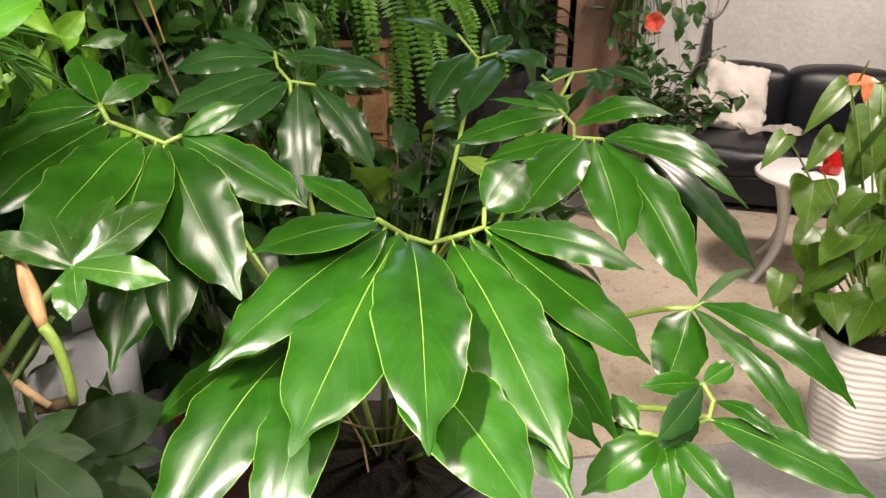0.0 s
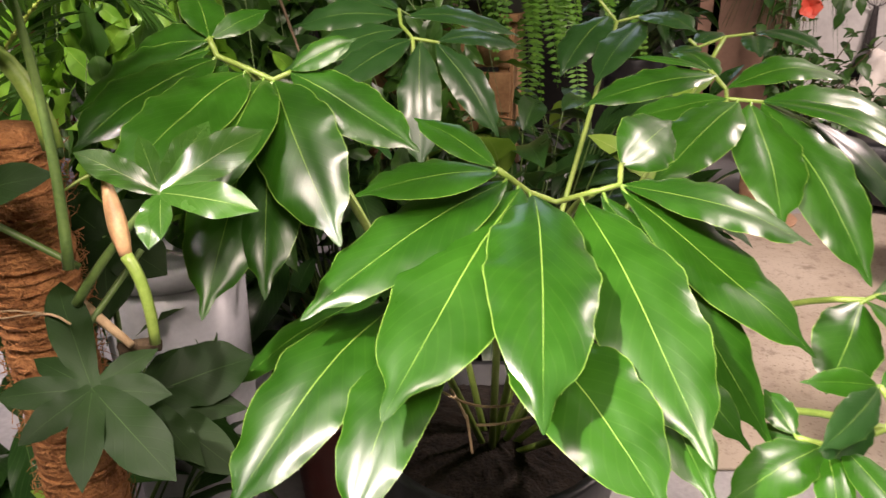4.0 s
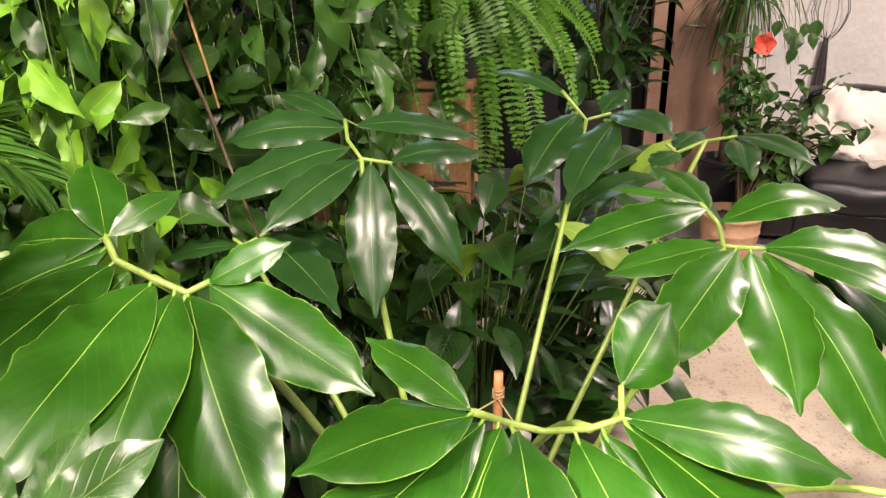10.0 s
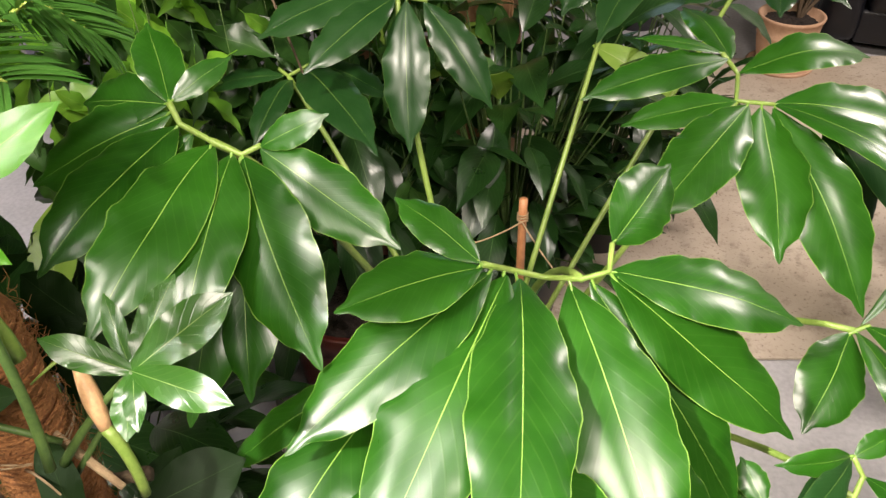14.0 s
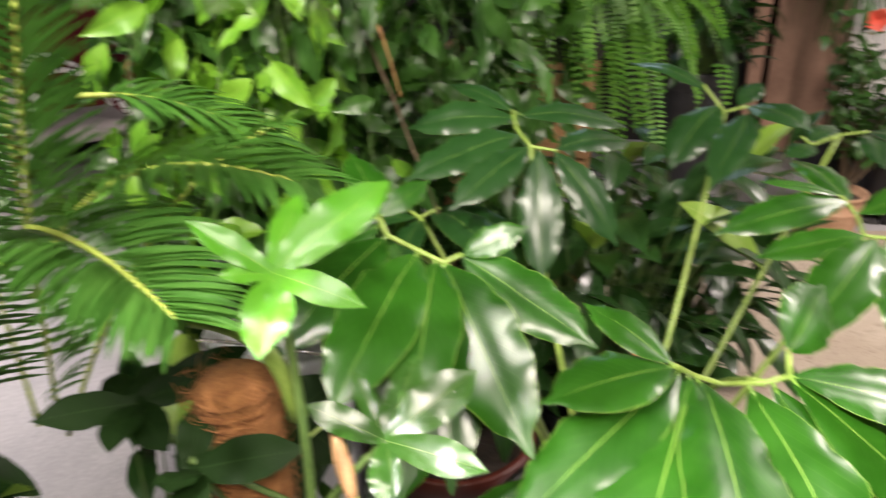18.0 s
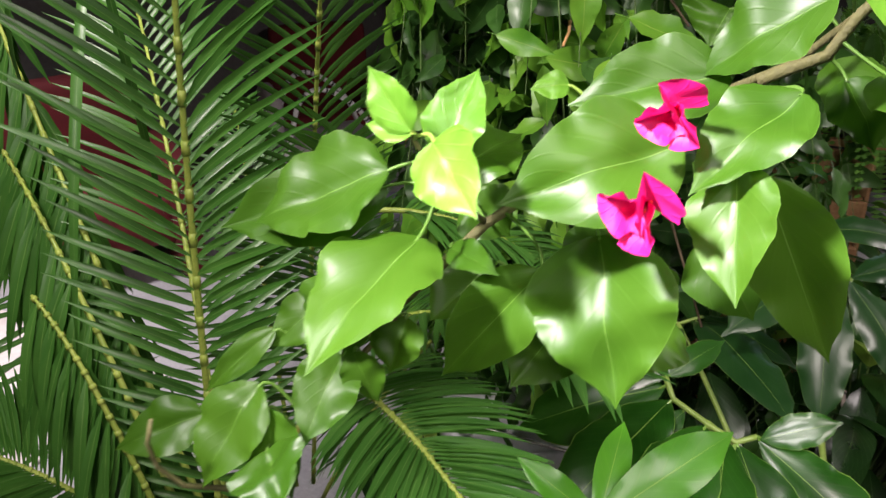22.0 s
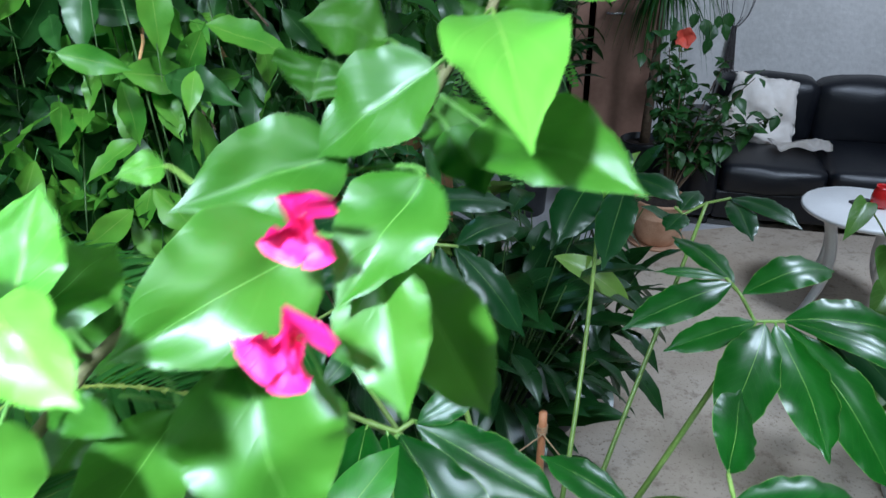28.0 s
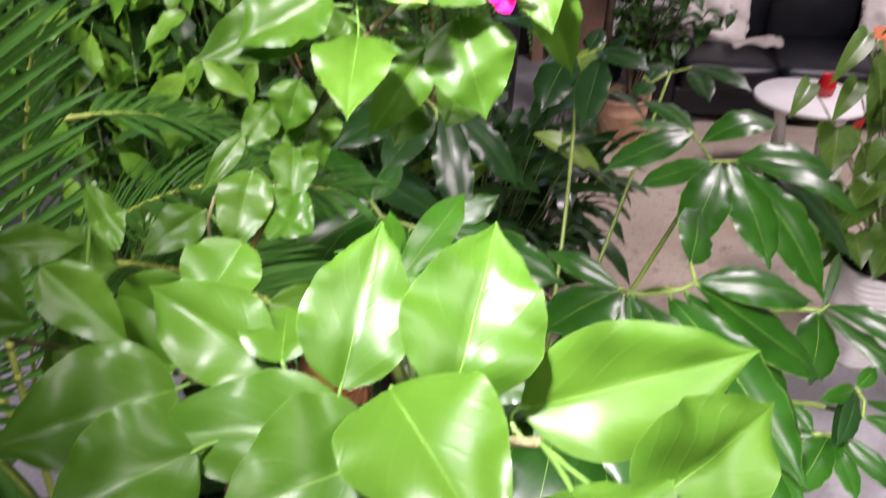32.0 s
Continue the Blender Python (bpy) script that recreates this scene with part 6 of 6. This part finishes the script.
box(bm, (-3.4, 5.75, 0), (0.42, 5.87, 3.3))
tagged(part("wall_partition", bm, UNLIT_WALL, smooth=False), kind="structure")

# macrame hanger on the wall
mac = thing("macrame_hanger", "dark corded wall hanging with a long tassel", "wall hanging", at=(1.42, 5.37, 0))
bm = bmesh.new()
rng = random.Random(2)
for k in range(46):
    a = rng.uniform(0, 6.283)
    r = rng.uniform(0.004, 0.03)
    tube(bm, bend((math.cos(a) * 0.012, math.sin(a) * 0.012, 0.96), (math.cos(a) * r * 1.4, math.sin(a) * r, 0.66 + rng.uniform(0, 0.03)), n=4), 0.003, 0.0025, 4, False)
part("tassel", bm, MACRAME, mac)
bm = bmesh.new()
for k in range(9):
    a = k / 9 * 6.283
    tube(bm, bend((0, 0, 0.96), (math.cos(a) * 0.11, math.sin(a) * 0.06, 1.12), (math.cos(a) * 0.08, math.sin(a) * 0.05, 0.97), n=7), 0.0022, 0.0022, 5, False)
    tube(bm, bend((math.cos(a) * 0.11, math.sin(a) * 0.06, 1.12), (0, 0, 1.7), n=4), 0.0022, 0.0022, 5, False)
part("cords", bm, MACRAME, mac)

# ---- far side with red armchairs ----
def armchair(at, turn, label):
    ch = thing("armchair", label, "armchair", "red armchairs")
    ch.matrix_world = pose(*at, 0, 0, turn)
    for name, lo, hi in (("seat", (-0.33, -0.35, 0.2), (0.33, 0.32, 0.46)), ("backrest", (-0.36, 0.22, 0.25), (0.36, 0.42, 1.0)), ("armrest", (-0.45, -0.38, 0.0), (-0.31, 0.36, 0.66)), ("armrest", (0.31, -0.38, 0.0), (0.45, 0.36, 0.66))):
        bm = bmesh.new()
        cushion_block(bm, lo, hi, 0.04, 0.02, lo[0])
        part(name, bm, RED_CLOTH, ch)
    return ch


armchair((-4.05, 2.70, 0), 60, "dark red upholstered armchair behind the palm")
armchair((-4.10, 4.75, 0), 40, "dark red upholstered armchair behind the palm")
chair = thing("tube_chair", "chair with a grey seat and pale bent-tube arms", "chair")
chair.matrix_world = pose(-3.55, 4.00, 0, 0, 0, 138)
bm = bmesh.new()
cushion_block(bm, (-0.24, -0.30, 0.40), (0.24, 0.28, 0.50), 0.03, 0.02, 1)
part("seat", bm, GREY_CLOTH, chair)
bm = bmesh.new()
cushion_block(bm, (-0.24, 0.24, 0.50), (0.24, 0.33, 0.80), 0.03, 0.02, 2)
part("backrest", bm, GREY_CLOTH, chair)
for x in (-0.28, 0.28):
    bm = bmesh.new()
    way = bend((x, -0.34, 0.0), (x, -0.10, 0.78), (x, -0.38, 0.62), n=10) + bend((x, -0.10, 0.78), (x, 0.16, 0.74), (x, 0.06, 0.90), n=9)[1:] + bend((x, 0.16, 0.74), (x, 0.42, 0.0), (x, 0.26, 0.40), n=10)[1:]
    tube(bm, way, 0.016, 0.016, 10)
    arm = part("arm_tube", bm, WHITE_PAINT, chair, "white bent tube wound with dark bands")
    for k in range(1, len(way) - 1):
        bm = bmesh.new()
        d = (way[k + 1] - way[k - 1]).normalized() * 0.006
        tube(bm, [way[k] - d, way[k] + d], 0.0172, 0.0172, 10)
        part("band", bm, MACRAME, arm)
bm = bmesh.new()
box(bm, (-0.17, -0.14, 0), (0.17, 0.14, 0.56), bevel=0.015)
ob = tagged(part("storage_box", bm, LILAC), "lilac-grey storage box on the floor", "box")
ob.matrix_world = pose(-2.34, 3.03, 0, 0, 0, 35)
bm = bmesh.new()
box(bm, (-4.6, 0.6, 0.002), (-2.9, 2.1, 0.014), bevel=0.005)
tagged(part("rug", bm, WHITE_PORCELAIN, smooth=False), "pale thin rug on the concrete floor", "rug")

# white containers on the floor
bin_ = thing("white_bin", "white plastic bin with a rounded rim and a black stripe", "storage bin", at=(-1.11, 1.87, 0))
bm = bmesh.new()
box(bm, (-0.11, -0.085, 0), (0.11, 0.085, 0.46), bevel=0.02)
part("body", bm, WHITE_PLASTIC, bin_)
bm = bmesh.new()
box(bm, (-0.118, -0.092, 0.455), (0.118, 0.092, 0.49), bevel=0.012)
part("lid", bm, WHITE_PLASTIC, bin_)
bm = bmesh.new()
box(bm, (-0.1125, -0.0875, 0.405), (0.1125, 0.0875, 0.42))
part("stripe", bm, BLACK_PLASTIC, bin_, "black stripe", False)
bucket = thing("white_bucket", "tall white plastic bucket with a closed lid", "bucket", at=(-1.06, 1.50, 0))
bm = bmesh.new()
lathe(bm, [(0.001, 0), (0.12, 0), (0.126, 0.01), (0.146, 0.81), (0.001, 0.812)], 56)
part("body", bm, WHITE_PLASTIC, bucket)
bm = bmesh.new()
lathe(bm, [(0.148, 0.792), (0.154, 0.795), (0.156, 0.83), (0.152, 0.838), (0.140, 0.840), (0.136, 0.832), (0.001, 0.836)], 56)
part("lid", bm, WHITE_PLASTIC, bucket, "white lid with a raised rim")
bm = bmesh.new()
tube(bm, [(0.156 * math.cos(a), 0.156 * math.sin(a), 0.78 - 0.12 * math.sin(a)) for a in (math.pi + k / 16 * math.pi for k in range(17))], 0.004, 0.004, 6)
part("handle", bm, CHROME, bucket)
plain_pot("maroon_pot", "glazed maroon flower pot standing on the floor", (-0.74, 1.72, 0), 0.19, 0.15, 0.46, MAROON)

# ---- small things ----
candle = thing("candle_jar", "red glass candle jar standing on the white table", "candle jar", at=(1.428, 3.423, 0.505))
bm = bmesh.new()
lathe(bm, [(0.001, 0.0), (0.030, 0.0), (0.040, 0.012), (0.043, 0.045), (0.036, 0.078), (0.030, 0.088), (0.032, 0.100), (0.028, 0.100), (0.026, 0.088), (0.034, 0.04), (0.001, 0.02)], 28)
part("glass", bm, RED_GLASS, candle)
bm = bmesh.new()
lathe(bm, [(0.001, 0.022), (0.031, 0.024), (0.031, 0.05), (0.001, 0.052)], 20)
part("wax", bm, WHITE_CERAMIC, candle)


def vine(name, label, root, spots, size, seed):
    """A trailing stem with drooping heart-shaped leaves."""
    rng = random.Random(seed)
    v = thing(name, label, "houseplant", at=root)
    o = Vector(root)
    for p in spots:
        p = Vector(p) - o
        bm = bmesh.new()
        tube(bm, bend((0, 0, 0), p, p * 0.5 + Vector((rng.uniform(-0.06, 0.06), 0, 0.10)), n=9), 0.003, 0.0018, 5, False)
        stem = part("stem", bm, DARK_STALK, v)
        ln = size * rng.uniform(0.8, 1.25)
        d = Vector((rng.uniform(-0.5, 0.5), -0.2, -1)).normalized()
        bm = bmesh.new()
        blade(bm, p, p + d * ln, ln * 0.66, 0.12, "ovate", 0.2, 0.04, rng.uniform(-25, 25), 9, 3, seed, 0.1, 0.3, (rng.uniform(-0.4, 0.4), -1, 0.35))
        part("leaf", bm, ROSELEAF, stem)
    return v


vine("wall_vine", "trailing dark green vine on the plaster wall", (2.525, 4.822, 1.515), ((2.393, 4.606, 1.050), (2.444, 4.532, 0.910), (2.500, 4.565, 0.988), (2.288, 4.533, 0.879), (2.475, 4.491, 0.833), (2.390, 4.507, 0.848), (2.525, 4.608, 1.081)), 0.11, 4)
vine("hanging_vine", "trailing vine hanging from the corded wall hanger", (1.071, 5.068, 1.403), ((1.099, 4.884, 0.967), (1.124, 4.919, 1.045), (1.182, 4.922, 1.046), (1.157, 4.940, 1.092), (1.214, 4.950, 1.108), (1.063, 4.928, 1.076), (1.011, 4.939, 1.107), (0.911, 4.913, 1.060), (0.860, 4.923, 1.091)), 0.10, 9)
